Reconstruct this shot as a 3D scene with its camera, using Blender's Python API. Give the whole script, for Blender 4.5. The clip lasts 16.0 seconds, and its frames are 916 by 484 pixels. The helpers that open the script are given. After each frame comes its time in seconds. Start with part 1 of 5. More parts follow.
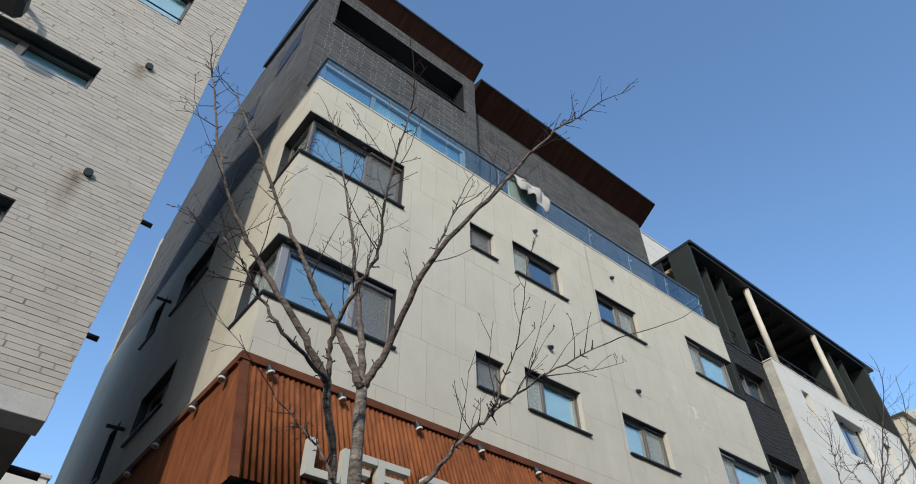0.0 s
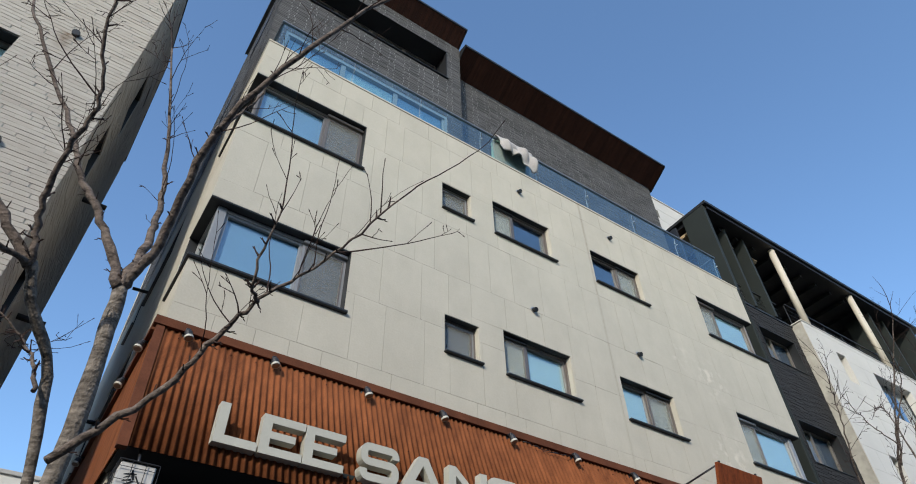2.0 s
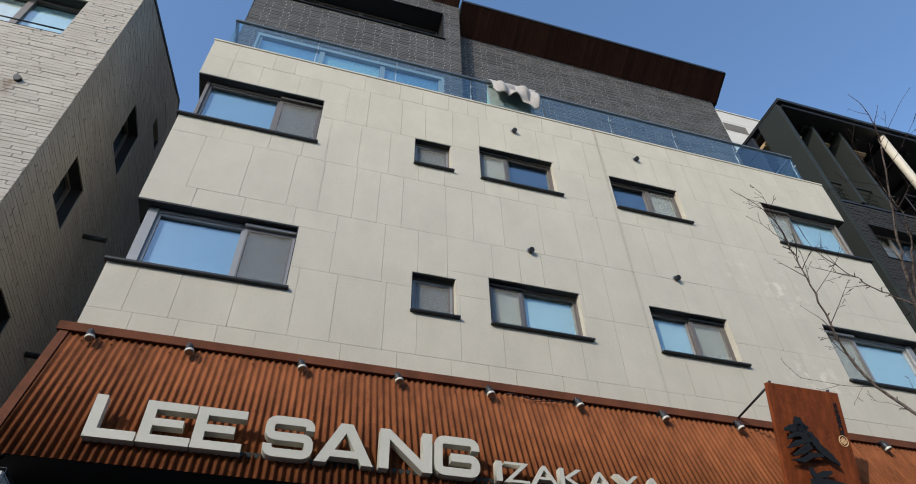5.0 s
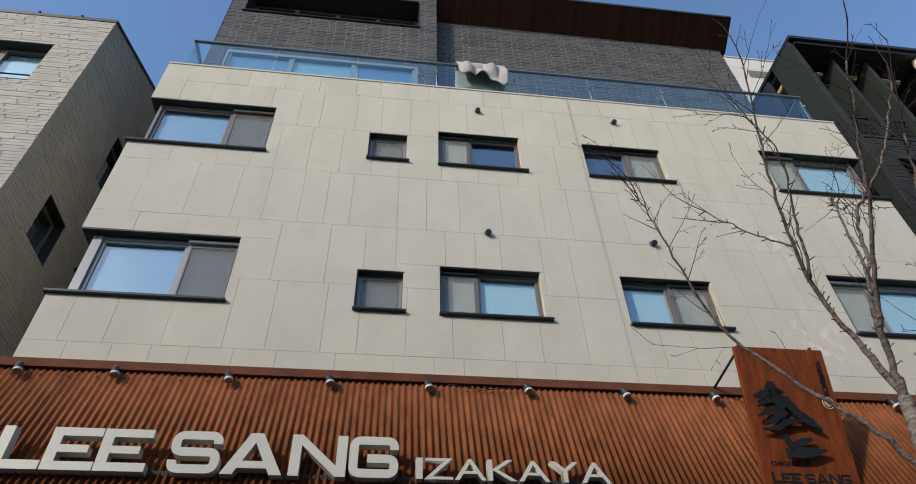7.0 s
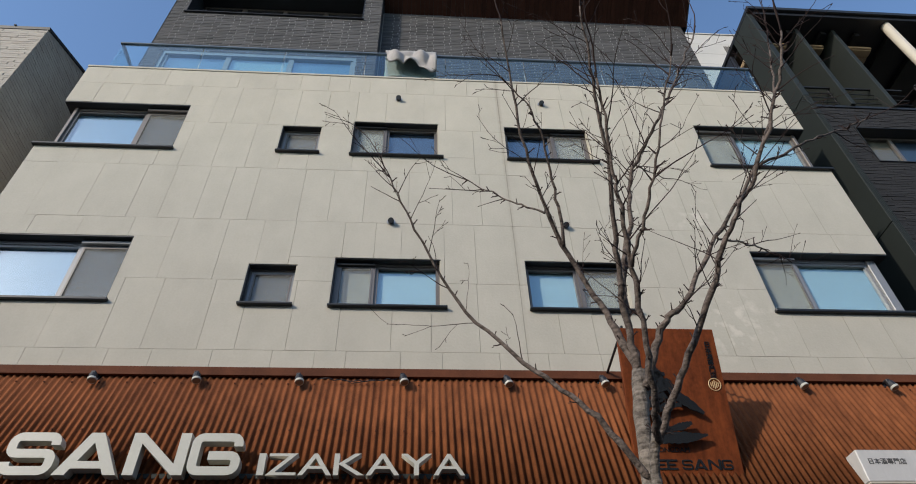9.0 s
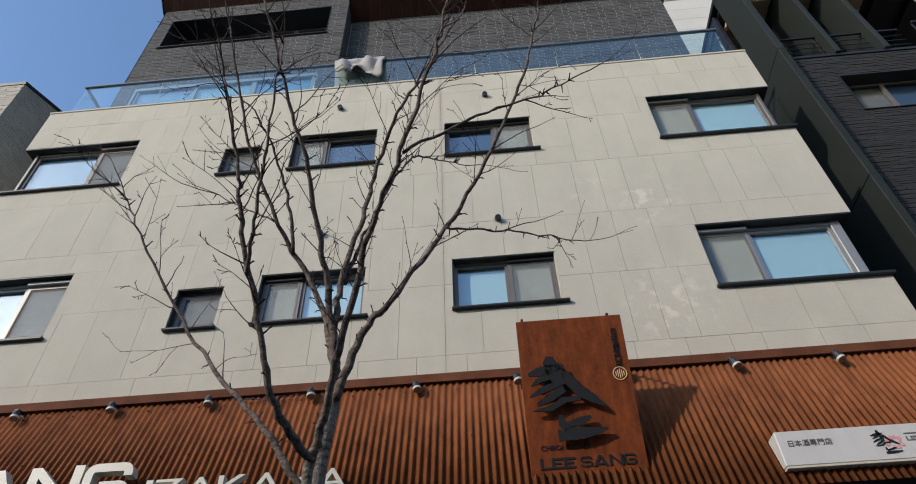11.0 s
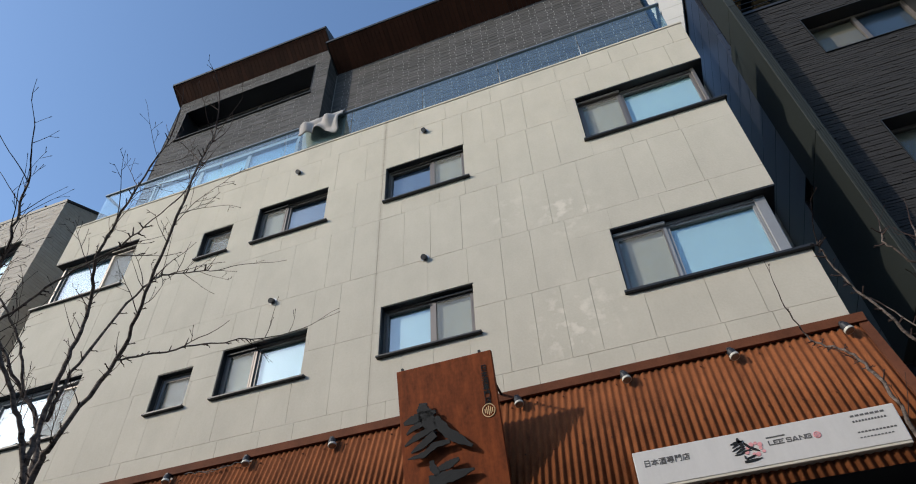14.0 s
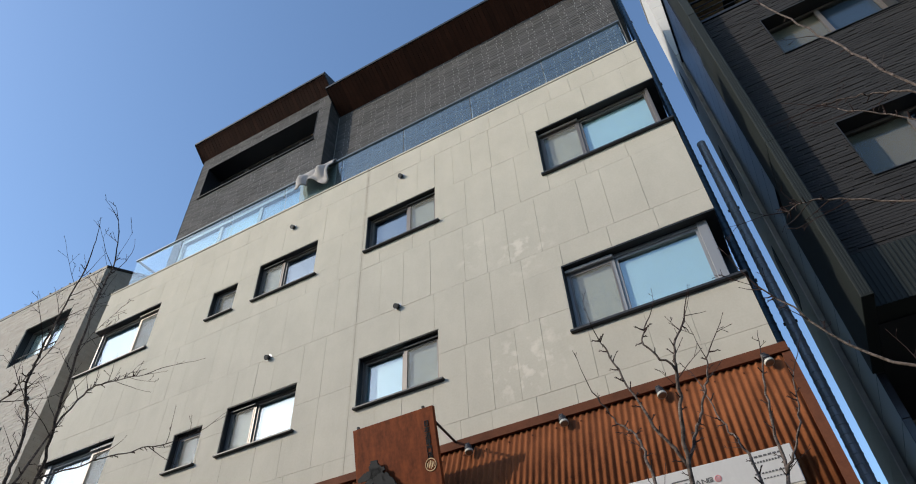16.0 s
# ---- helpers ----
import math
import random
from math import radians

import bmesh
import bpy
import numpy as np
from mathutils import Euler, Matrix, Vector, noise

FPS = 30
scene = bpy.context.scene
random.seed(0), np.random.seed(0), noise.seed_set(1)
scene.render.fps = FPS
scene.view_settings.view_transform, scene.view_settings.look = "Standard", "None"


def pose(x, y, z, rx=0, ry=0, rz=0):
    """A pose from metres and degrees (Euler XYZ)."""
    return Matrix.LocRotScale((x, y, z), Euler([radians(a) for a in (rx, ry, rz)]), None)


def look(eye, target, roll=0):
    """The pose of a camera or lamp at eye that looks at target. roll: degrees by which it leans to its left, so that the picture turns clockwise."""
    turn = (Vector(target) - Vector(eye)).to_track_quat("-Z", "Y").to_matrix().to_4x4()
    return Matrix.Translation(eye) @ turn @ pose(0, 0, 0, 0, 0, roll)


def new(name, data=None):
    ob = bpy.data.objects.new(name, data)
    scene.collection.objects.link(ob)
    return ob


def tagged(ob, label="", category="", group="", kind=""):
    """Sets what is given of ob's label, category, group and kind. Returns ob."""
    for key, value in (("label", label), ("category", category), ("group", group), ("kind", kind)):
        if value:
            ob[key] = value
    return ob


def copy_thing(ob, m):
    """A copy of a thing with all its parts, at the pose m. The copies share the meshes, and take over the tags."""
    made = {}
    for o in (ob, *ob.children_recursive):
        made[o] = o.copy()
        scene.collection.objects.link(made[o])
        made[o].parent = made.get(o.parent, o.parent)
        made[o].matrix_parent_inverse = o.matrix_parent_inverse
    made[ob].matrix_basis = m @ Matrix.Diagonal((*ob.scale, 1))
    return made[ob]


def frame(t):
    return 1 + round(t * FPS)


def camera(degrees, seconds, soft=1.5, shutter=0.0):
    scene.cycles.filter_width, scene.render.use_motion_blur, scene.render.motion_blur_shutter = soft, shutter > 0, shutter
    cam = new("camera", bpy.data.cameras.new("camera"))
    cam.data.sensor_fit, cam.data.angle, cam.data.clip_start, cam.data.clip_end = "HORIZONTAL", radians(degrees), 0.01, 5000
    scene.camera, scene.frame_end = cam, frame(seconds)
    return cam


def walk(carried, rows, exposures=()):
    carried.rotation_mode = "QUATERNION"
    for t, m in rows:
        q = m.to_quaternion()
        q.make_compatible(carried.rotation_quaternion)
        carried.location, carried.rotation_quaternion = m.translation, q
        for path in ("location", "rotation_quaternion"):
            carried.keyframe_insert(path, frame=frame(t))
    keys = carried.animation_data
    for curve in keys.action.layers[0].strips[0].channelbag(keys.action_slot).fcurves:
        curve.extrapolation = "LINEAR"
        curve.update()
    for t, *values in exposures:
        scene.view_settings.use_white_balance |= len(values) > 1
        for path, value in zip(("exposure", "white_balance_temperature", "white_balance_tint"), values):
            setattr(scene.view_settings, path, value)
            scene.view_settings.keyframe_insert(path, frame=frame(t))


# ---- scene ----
# ---- camera and its walk ----
cam = camera(70.9, 16.0, soft=1.0)
PATH = [
    (0, (-7.115, -6.178, 1.545), (-6.203, -5.072, 2.94), -0.8),
    (0.5, (-6.861, -6.035, 1.559), (-5.948, -4.924, 2.95), -1.2),
    (1, (-6.469, -6.046, 1.55), (-5.572, -4.927, 2.944), -1.3),
    (1.5, (-6.095, -6.036, 1.598), (-5.22, -4.901, 2.993), -1.5),
    (2, (-5.629, -6.01, 1.621), (-4.81, -4.835, 3.017), -1.5),
    (2.5, (-5.208, -6.038, 1.663), (-4.431, -4.833, 3.057), -1.6),
    (3, (-4.764, -5.991, 1.662), (-4.059, -4.741, 3.055), -1.6),
    (3.5, (-4.339, -6.073, 1.662), (-3.706, -4.783, 3.053), -1.8),
    (4, (-3.881, -6.042, 1.669), (-3.307, -4.725, 3.06), -1.7),
    (6.5, (-1.739, -6.077, 1.835), (-1.5, -4.66, 3.226), -2.1),
    (7, (-1.334, -6.129, 1.863), (-1.12, -4.7, 3.247), -2.2),
    (7.5, (-0.895, -6.164, 1.878), (-0.693, -4.738, 3.266), -2.1),
    (8, (-0.485, -6.201, 1.906), (-0.32, -4.765, 3.287), -2.0),
    (8.5, (-0.081, -6.12, 1.911), (0.068, -4.681, 3.291), -1.9),
    (9, (0.354, -6.021, 1.899), (0.48, -4.58, 3.279), -2.1),
    (9.5, (0.842, -5.96, 1.92), (0.939, -4.519, 3.304), -2.1),
    (12, (2.951, -5.856, 2.043), (2.729, -4.429, 3.427), -2.8),
    (12.5, (3.4, -5.845, 2.069), (3.117, -4.432, 3.456), -2.9),
    (13, (3.869, -5.85, 2.12), (3.536, -4.446, 3.505), -3.1),
    (13.5, (4.334, -5.874, 2.144), (3.954, -4.486, 3.534), -3.0),
    (14, (4.763, -5.876, 2.128), (4.312, -4.513, 3.52), -3.0),
    (14.5, (5.191, -5.891, 2.177), (4.681, -4.552, 3.573), -3.1),
    (15, (5.585, -5.92, 2.204), (5.02, -4.6, 3.597), -3.2),
    (15.5, (5.96, -5.897, 2.251), (5.346, -4.6, 3.644), -3.4),
    (16, (6.354, -5.951, 2.282), (5.708, -4.671, 3.677), -3.3),
]
walk(cam, [(t, look(eye, target, roll)) for t, eye, target, roll in PATH],
     [(0.0, 0.60, 6500, 5), (3.5, 0.69, 6550, 6), (6.5, 0.54, 6650, 8), (8.5, 0.49, 6700, 8), (12.5, 0.50, 6700, 8), (16.0, 0.55, 6750, 7)])

# ---- world, sun ----
SUN_WAY = Vector((0.742, 0.645, -0.481)).normalized()
world = bpy.data.worlds.new("sky")
scene.world = world
world.use_nodes = True
sky = world.node_tree.nodes.new("ShaderNodeTexSky")
sky.sky_type, sky.sun_disc = "NISHITA", False
sky.sun_elevation, sky.sun_rotation = radians(26.1), radians(229.0)
sky.air_density, sky.dust_density, sky.ozone_density, sky.altitude = 1.0, 0.9, 4.2, 50
back = world.node_tree.nodes["Background"]
back.inputs["Strength"].default_value = 0.18
world.node_tree.links.new(sky.outputs[0], back.inputs["Color"])
sun = new("sun", bpy.data.lights.new("sun", "SUN"))
sun.data.energy, sun.data.angle, sun.data.color = 2.25, radians(0.53), (1.0, 0.91, 0.81)
sun.matrix_world = look((-20, -18, 25), Vector((-20, -18, 25)) + SUN_WAY)

# ---- materials ----
def material(name, color, rough=0.7, metal=0.0, vary=0.15, grain=40.0, coarse=1.2, bump=0.15, streak=0.0,
             island=0.0, single=0.0, spec=0.5, tint=None):
    """A surface with fine grain and coarse stains at real-world size; streak stretches the stains along z."""
    m = bpy.data.materials.new(name)
    m.use_nodes = True
    nt = m.node_tree
    n, ln = nt.nodes, nt.links
    b = n["Principled BSDF"]
    b.inputs["Roughness"].default_value, b.inputs["Metallic"].default_value = rough, metal
    b.inputs["Specular IOR Level"].default_value = spec
    geo = n.new("ShaderNodeNewGeometry")
    fine = n.new("ShaderNodeTexNoise")
    fine.inputs["Scale"].default_value, fine.inputs["Detail"].default_value = grain, 5
    ln.new(geo.outputs["Position"], fine.inputs["Vector"])
    squeeze = n.new("ShaderNodeMapping")
    squeeze.inputs["Scale"].default_value = (1, 1, 1.0 / (1.0 + streak))
    ln.new(geo.outputs["Position"], squeeze.inputs["Vector"])
    big = n.new("ShaderNodeTexNoise")
    big.inputs["Scale"].default_value, big.inputs["Detail"].default_value = coarse * (1 + 0.8 * streak), 6
    big.inputs["Roughness"].default_value = 0.62
    ln.new(squeeze.outputs[0], big.inputs["Vector"])
    mixed = n.new("ShaderNodeMath")
    mixed.operation = "MULTIPLY_ADD"
    mixed.inputs[1].default_value = 0.35
    ln.new(fine.outputs["Fac"], mixed.inputs[0])
    ln.new(big.outputs["Fac"], mixed.inputs[2])
    last = mixed
    for source, amount in ((n.new("ShaderNodeObjectInfo").outputs["Random"], single), (geo.outputs["Random Per Island"], island)):
        if amount:
            more = n.new("ShaderNodeMath")
            more.operation = "MULTIPLY_ADD"
            more.inputs[1].default_value = amount
            ln.new(source, more.inputs[0])
            ln.new(last.outputs[0], more.inputs[2])
            last = more
    ramp = n.new("ShaderNodeValToRGB")
    extra = single + island
    ramp.color_ramp.elements[0].position = 0.42
    ramp.color_ramp.elements[1].position = min(0.97, 0.95 + extra * 0.1)
    dark = tint or color
    ramp.color_ramp.elements[0].color = (*[c * (1 - vary) for c in dark], 1)
    ramp.color_ramp.elements[1].color = (*[min(1, c * (1 + vary)) for c in color], 1)
    if extra:
        rescale = n.new("ShaderNodeMapRange")
        rescale.inputs["From Min"].default_value, rescale.inputs["From Max"].default_value = 0.4, 0.95 + extra
        rescale.inputs["To Min"].default_value, rescale.inputs["To Max"].default_value = 0.4, 0.97
        ln.new(last.outputs[0], rescale.inputs["Value"])
        last = rescale
    ln.new(last.outputs[0], ramp.inputs["Fac"])
    ln.new(ramp.outputs["Color"], b.inputs["Base Color"])
    if bump:
        bm_node = n.new("ShaderNodeBump")
        bm_node.inputs["Strength"].default_value, bm_node.inputs["Distance"].default_value = bump, 0.01
        ln.new(fine.outputs["Fac"], bm_node.inputs["Height"])
        ln.new(bm_node.outputs[0], b.inputs["Normal"])
    return m


def glass(name, tint, facing, edge=1.0, rough=0.0):
    """A clear coated pane: what lies behind shows through, the sky mirrors on it, more so at a glancing angle."""
    m = bpy.data.materials.new(name)
    m.use_nodes = True
    nt = m.node_tree
    n, ln = nt.nodes, nt.links
    n.remove(n["Principled BSDF"])
    clear, shine, mix, turn, steep, add = (n.new("ShaderNode" + k) for k in ("BsdfTransparent", "BsdfGlossy", "MixShader", "LayerWeight", "Math", "Math"))
    clear.inputs["Color"].default_value = (*tint, 1)
    shine.inputs["Roughness"].default_value = rough
    shine.inputs["Color"].default_value = (0.92, 0.97, 1.0, 1)
    turn.inputs["Blend"].default_value = 0.5
    steep.operation, steep.inputs[1].default_value = "POWER", 4.0
    add.operation, add.inputs[1].default_value, add.inputs[2].default_value = "MULTIPLY_ADD", edge - facing, facing
    ln.new(turn.outputs["Facing"], steep.inputs[0])
    ln.new(steep.outputs[0], add.inputs[0])
    ln.new(add.outputs[0], mix.inputs[0])
    ln.new(clear.outputs[0], mix.inputs[1])
    ln.new(shine.outputs[0], mix.inputs[2])
    ln.new(mix.outputs[0], n["Material Output"].inputs["Surface"])
    return m


def mesh_screen(name, color, cover):
    """A fine insect mesh: part of the light goes through between the wires."""
    m = bpy.data.materials.new(name)
    m.use_nodes = True
    n, ln = m.node_tree.nodes, m.node_tree.links
    wire = n["Principled BSDF"]
    wire.inputs["Base Color"].default_value, wire.inputs["Roughness"].default_value = (*color, 1), 0.8
    clear, mix = n.new("ShaderNodeBsdfTransparent"), n.new("ShaderNodeMixShader")
    mix.inputs[0].default_value = cover
    ln.new(clear.outputs[0], mix.inputs[1])
    ln.new(wire.outputs[0], mix.inputs[2])
    ln.new(mix.outputs[0], n["Material Output"].inputs["Surface"])
    return m


STONE = material("cream_stone", (0.445, 0.406, 0.330), 0.82, vary=0.11, grain=38, coarse=1.5, bump=0.2, single=0.12, streak=0.6, spec=0.25)
JOINT = material("joint_mortar", (0.35, 0.325, 0.275), 0.9, vary=0.35, grain=9)
BRICK_LIGHT = material("greige_brick", (0.385, 0.350, 0.300), 0.88, vary=0.16, grain=60, coarse=2.2, bump=0.3, single=0.25, island=0.25, tint=(0.36, 0.315, 0.26))
BRICK_LIGHT_BED = material("greige_mortar", (0.29, 0.27, 0.235), 0.9, vary=0.12)
BRICK_DARK = material("grey_brick", (0.082, 0.079, 0.077), 0.85, vary=0.42, grain=70, coarse=2.5, bump=0.5, island=0.55, spec=0.25)
BRICK_DARK_BED = material("pale_mortar", (0.23, 0.225, 0.215), 0.9, vary=0.3)
BRICK_COAL = material("charcoal_brick", (0.026, 0.0245, 0.024), 0.8, vary=0.25, grain=60, coarse=2.5, bump=0.6, island=0.4, spec=0.25)
BRICK_COAL_BED = material("dark_mortar", (0.03, 0.03, 0.03), 0.9, vary=0.15)
RUST = material("rusted_corrugated_steel", (0.200, 0.067, 0.025), 0.9, vary=0.36, grain=55, coarse=2.6, bump=0.25, streak=3.0, single=0.15, spec=0.12, tint=(0.140, 0.045, 0.018))
RUST_TRIM = material("rusted_trim", (0.110, 0.037, 0.017), 0.85, vary=0.35, grain=50, coarse=3.0, bump=0.2, spec=0.2)
CORTEN = material("weathering_steel_plate", (0.168, 0.040, 0.010), 0.72, vary=0.38, grain=25, coarse=2.2, bump=0.12, streak=6.0, spec=0.15, tint=(0.110, 0.025, 0.007))
METAL = material("anthracite_metal", (0.018, 0.019, 0.020), 0.5, 0.2, vary=0.15, bump=0.03)
ALUM = material("grey_aluminium", (0.24, 0.24, 0.24), 0.45, 0.2, vary=0.08, bump=0.03)
ALUM_BROWN = material("bronze_aluminium", (0.16, 0.14, 0.125), 0.45, 0.4, vary=0.08, bump=0.03)
GREEN_METAL = material("dark_green_grey_metal", (0.018, 0.022, 0.020), 0.65, 0.0, vary=0.15, bump=0.04, coarse=0.8, spec=0.25)
SIDE_METAL = material("glossy_dark_panel", (0.022, 0.026, 0.036), 0.3, 0.0, vary=0.15, bump=0.02, single=0.1, spec=0.6)
PANE = glass("window_glass", (0.92, 0.97, 0.98), 0.12)
RAIL_GLASS = glass("railing_glass", (0.84, 0.94, 0.95), 0.06, 0.8)
SCREEN = mesh_screen("insect_screen", (0.20, 0.20, 0.18), 0.30)
PANE_DULL = glass("dull_window_glass", (0.90, 0.92, 0.90), 0.03, 0.5)
BLIND_BROWN = material("drab_curtain", (0.13, 0.115, 0.095), 0.8, vary=0.15, grain=20, streak=3, bump=0.1)
# teal to deep blue backings: part of the panes' sky reflection is in their colour
BLIND_TEAL = material("pale_teal_backing", (0.34, 0.46, 0.48), 0.6, vary=0.05, bump=0.0)
BLIND_BLUE = material("blue_backing", (0.14, 0.24, 0.34), 0.6, vary=0.06, bump=0.0)
BLIND_DEEP = material("deep_blue_backing", (0.025, 0.045, 0.085), 0.6, vary=0.1, bump=0.0)
BLIND_GREY = material("grey_curtain", (0.52, 0.52, 0.46), 0.8, vary=0.18, grain=20, streak=3, bump=0.1)
# darker copy of the grey curtain, with the dim interior put into its colour
BLIND_SHADE = material("shaded_curtain", (0.10, 0.095, 0.085), 0.8, vary=0.15, grain=20, streak=3, bump=0.1)
# near-black panels: the gloom of unlit rooms is put into their colour
ROOM_DARK = material("unlit_room_panel", (0.035, 0.036, 0.038), 0.8, vary=0.2, bump=0.0)
WOOD = material("brown_wood_soffit", (0.046, 0.017, 0.0095), 0.7, vary=0.5, grain=45, coarse=5, bump=0.15, island=0.2, single=0.5, spec=0.15)
TAN_WOOD = material("tan_wood_slats", (0.50, 0.36, 0.21), 0.7, vary=0.2, grain=45, coarse=4, bump=0.1, single=0.2)
CONCRETE = material("concrete", (0.38, 0.36, 0.33), 0.85, vary=0.2, grain=40, coarse=1.5, bump=0.2)
CONCRETE_DARK = material("dark_mottled_concrete", (0.16, 0.145, 0.125), 0.85, vary=0.3, coarse=1.2)
WHITE = material("white_enamel", (0.45, 0.43, 0.36), 0.45, vary=0.08, bump=0.02)
SIGN_WHITE = material("white_acrylic", (0.50, 0.475, 0.44), 0.4, vary=0.06, coarse=4, bump=0.0, streak=3)
CREAM_PAINT = material("cream_paint", (0.48, 0.43, 0.34), 0.6, vary=0.06)
CLAD_WHITE = material("white_cladding", (0.52, 0.49, 0.44), 0.7, vary=0.08, coarse=0.8, single=0.1)
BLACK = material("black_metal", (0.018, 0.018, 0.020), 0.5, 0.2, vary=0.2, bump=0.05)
BLACK_RELIEF = material("black_relief", (0.010, 0.011, 0.012), 0.65, vary=0.3, grain=90, bump=0.3, spec=0.25)
INK = material("printed_ink", (0.09, 0.085, 0.08), 0.6, vary=0.1, bump=0.0)
PINK = material("pink_print", (0.62, 0.27, 0.27), 0.6, vary=0.2, bump=0.0)
PALE_GOLD = material("pale_gold_paint", (0.62, 0.42, 0.22), 0.5, vary=0.1)
STEEL = material("stainless_steel", (0.36, 0.36, 0.36), 0.35, 1.0, vary=0.08, bump=0.02)
DUCT = material("galvanised_duct", (0.46, 0.50, 0.56), 0.45, 0.15, vary=0.15, bump=0.05)
HANDRAIL = material("grey_blue_rail_metal", (0.13, 0.16, 0.19), 0.4, 0.4, vary=0.12, bump=0.03)
DOOR_FRAME = material("pale_blue_grey_frame", (0.21, 0.25, 0.27), 0.45, 0.2, vary=0.1, bump=0.02)
DUCT_BLUE = material("dark_blue_duct", (0.055, 0.10, 0.14), 0.35, 0.5, vary=0.15, bump=0.05)
BARK = material("grey_cherry_bark", (0.21, 0.18, 0.15), 0.9, vary=0.6, grain=70, coarse=26, bump=1.0, streak=-0.75, spec=0.15, tint=(0.036, 0.027, 0.023))
LIMB_BARK = material("dark_cherry_bark", (0.155, 0.122, 0.102), 0.85, vary=0.6, grain=70, coarse=26, bump=1.0, streak=-0.75, spec=0.2, tint=(0.034, 0.025, 0.021))
TWIG = material("red_brown_twig", (0.040, 0.024, 0.020), 0.8, vary=0.3, grain=80, bump=0.2, spec=0.2)
CLOTH = material("greige_blanket", (0.34, 0.315, 0.295), 0.95, vary=0.12, grain=150, coarse=5, bump=0.4)
CLOTH_GREEN = material("pale_green_sheet", (0.34, 0.46, 0.38), 0.9, vary=0.12, coarse=5, bump=0.2)
ASPHALT = material("asphalt", (0.04, 0.04, 0.042), 0.9, vary=0.3, grain=120, coarse=0.6, bump=0.5)
PAVING = material("paving", (0.13, 0.125, 0.12), 0.85, vary=0.15, grain=60, coarse=0.9)
LENS_WHITE = material("lamp_glass", (0.22, 0.16, 0.11), 0.3, vary=0.1, bump=0.0)


def drip_stain(m, spots, color, half=0.13):
    """Rust-brown runs below the given places on a wall that faces the street."""
    n, ln = m.node_tree.nodes, m.node_tree.links
    b = n["Principled BSDF"]
    source = b.inputs["Base Color"].links[0].from_socket
    geo, cut, noise_tex = n.new("ShaderNodeNewGeometry"), n.new("ShaderNodeSeparateXYZ"), n.new("ShaderNodeTexNoise")
    noise_tex.inputs["Scale"].default_value = 14
    ln.new(geo.outputs["Position"], cut.inputs[0])
    ln.new(geo.outputs["Position"], noise_tex.inputs["Vector"])

    def math_node(op, a, b_value):
        k = n.new("ShaderNodeMath")
        k.operation, k.use_clamp = op, op in ("SUBTRACT", "MULTIPLY")
        for slot, val in ((0, a), (1, b_value)):
            if isinstance(val, (int, float)):
                k.inputs[slot].default_value = val
            else:
                ln.new(val, k.inputs[slot])
        return k.outputs[0]

    total = 0.0
    for x, z, long in spots:
        off = n.new("ShaderNodeMath")
        off.operation = "SUBTRACT"
        ln.new(cut.outputs["X"], off.inputs[0])
        off.inputs[1].default_value = x
        away = n.new("ShaderNodeMath")
        away.operation = "ABSOLUTE"
        ln.new(off.outputs[0], away.inputs[0])
        side = math_node("SUBTRACT", 1.0, math_node("DIVIDE", away.outputs[0], half))
        drop = n.new("ShaderNodeMapRange")
        drop.inputs["From Min"].default_value, drop.inputs["From Max"].default_value = z - long, z
        ln.new(cut.outputs["Z"], drop.inputs["Value"])
        under = n.new("ShaderNodeMath")
        under.operation = "LESS_THAN"
        ln.new(cut.outputs["Z"], under.inputs[0])
        under.inputs[1].default_value = z
        one = math_node("MULTIPLY", math_node("MULTIPLY", side, drop.outputs[0]), under.outputs[0])
        total = math_node("ADD", one, total)
    mask = math_node("MULTIPLY", math_node("MULTIPLY", total, noise_tex.outputs["Fac"]), 1.9)
    mixed = n.new("ShaderNodeMix")
    mixed.data_type = "RGBA"
    ln.new(mask, mixed.inputs["Factor"])
    ln.new(source, mixed.inputs["A"])
    mixed.inputs["B"].default_value = (*color, 1)
    ln.new(mixed.outputs["Result"], b.inputs["Base Color"])


drip_stain(BRICK_LIGHT, ((-7.52, 9.88, 0.5), (-7.49, 7.52, 0.85)), (0.15, 0.10, 0.065))
drip_stain(STONE, ((1.62, 12.2, 8.5),), (0.335, 0.295, 0.235), 0.05)


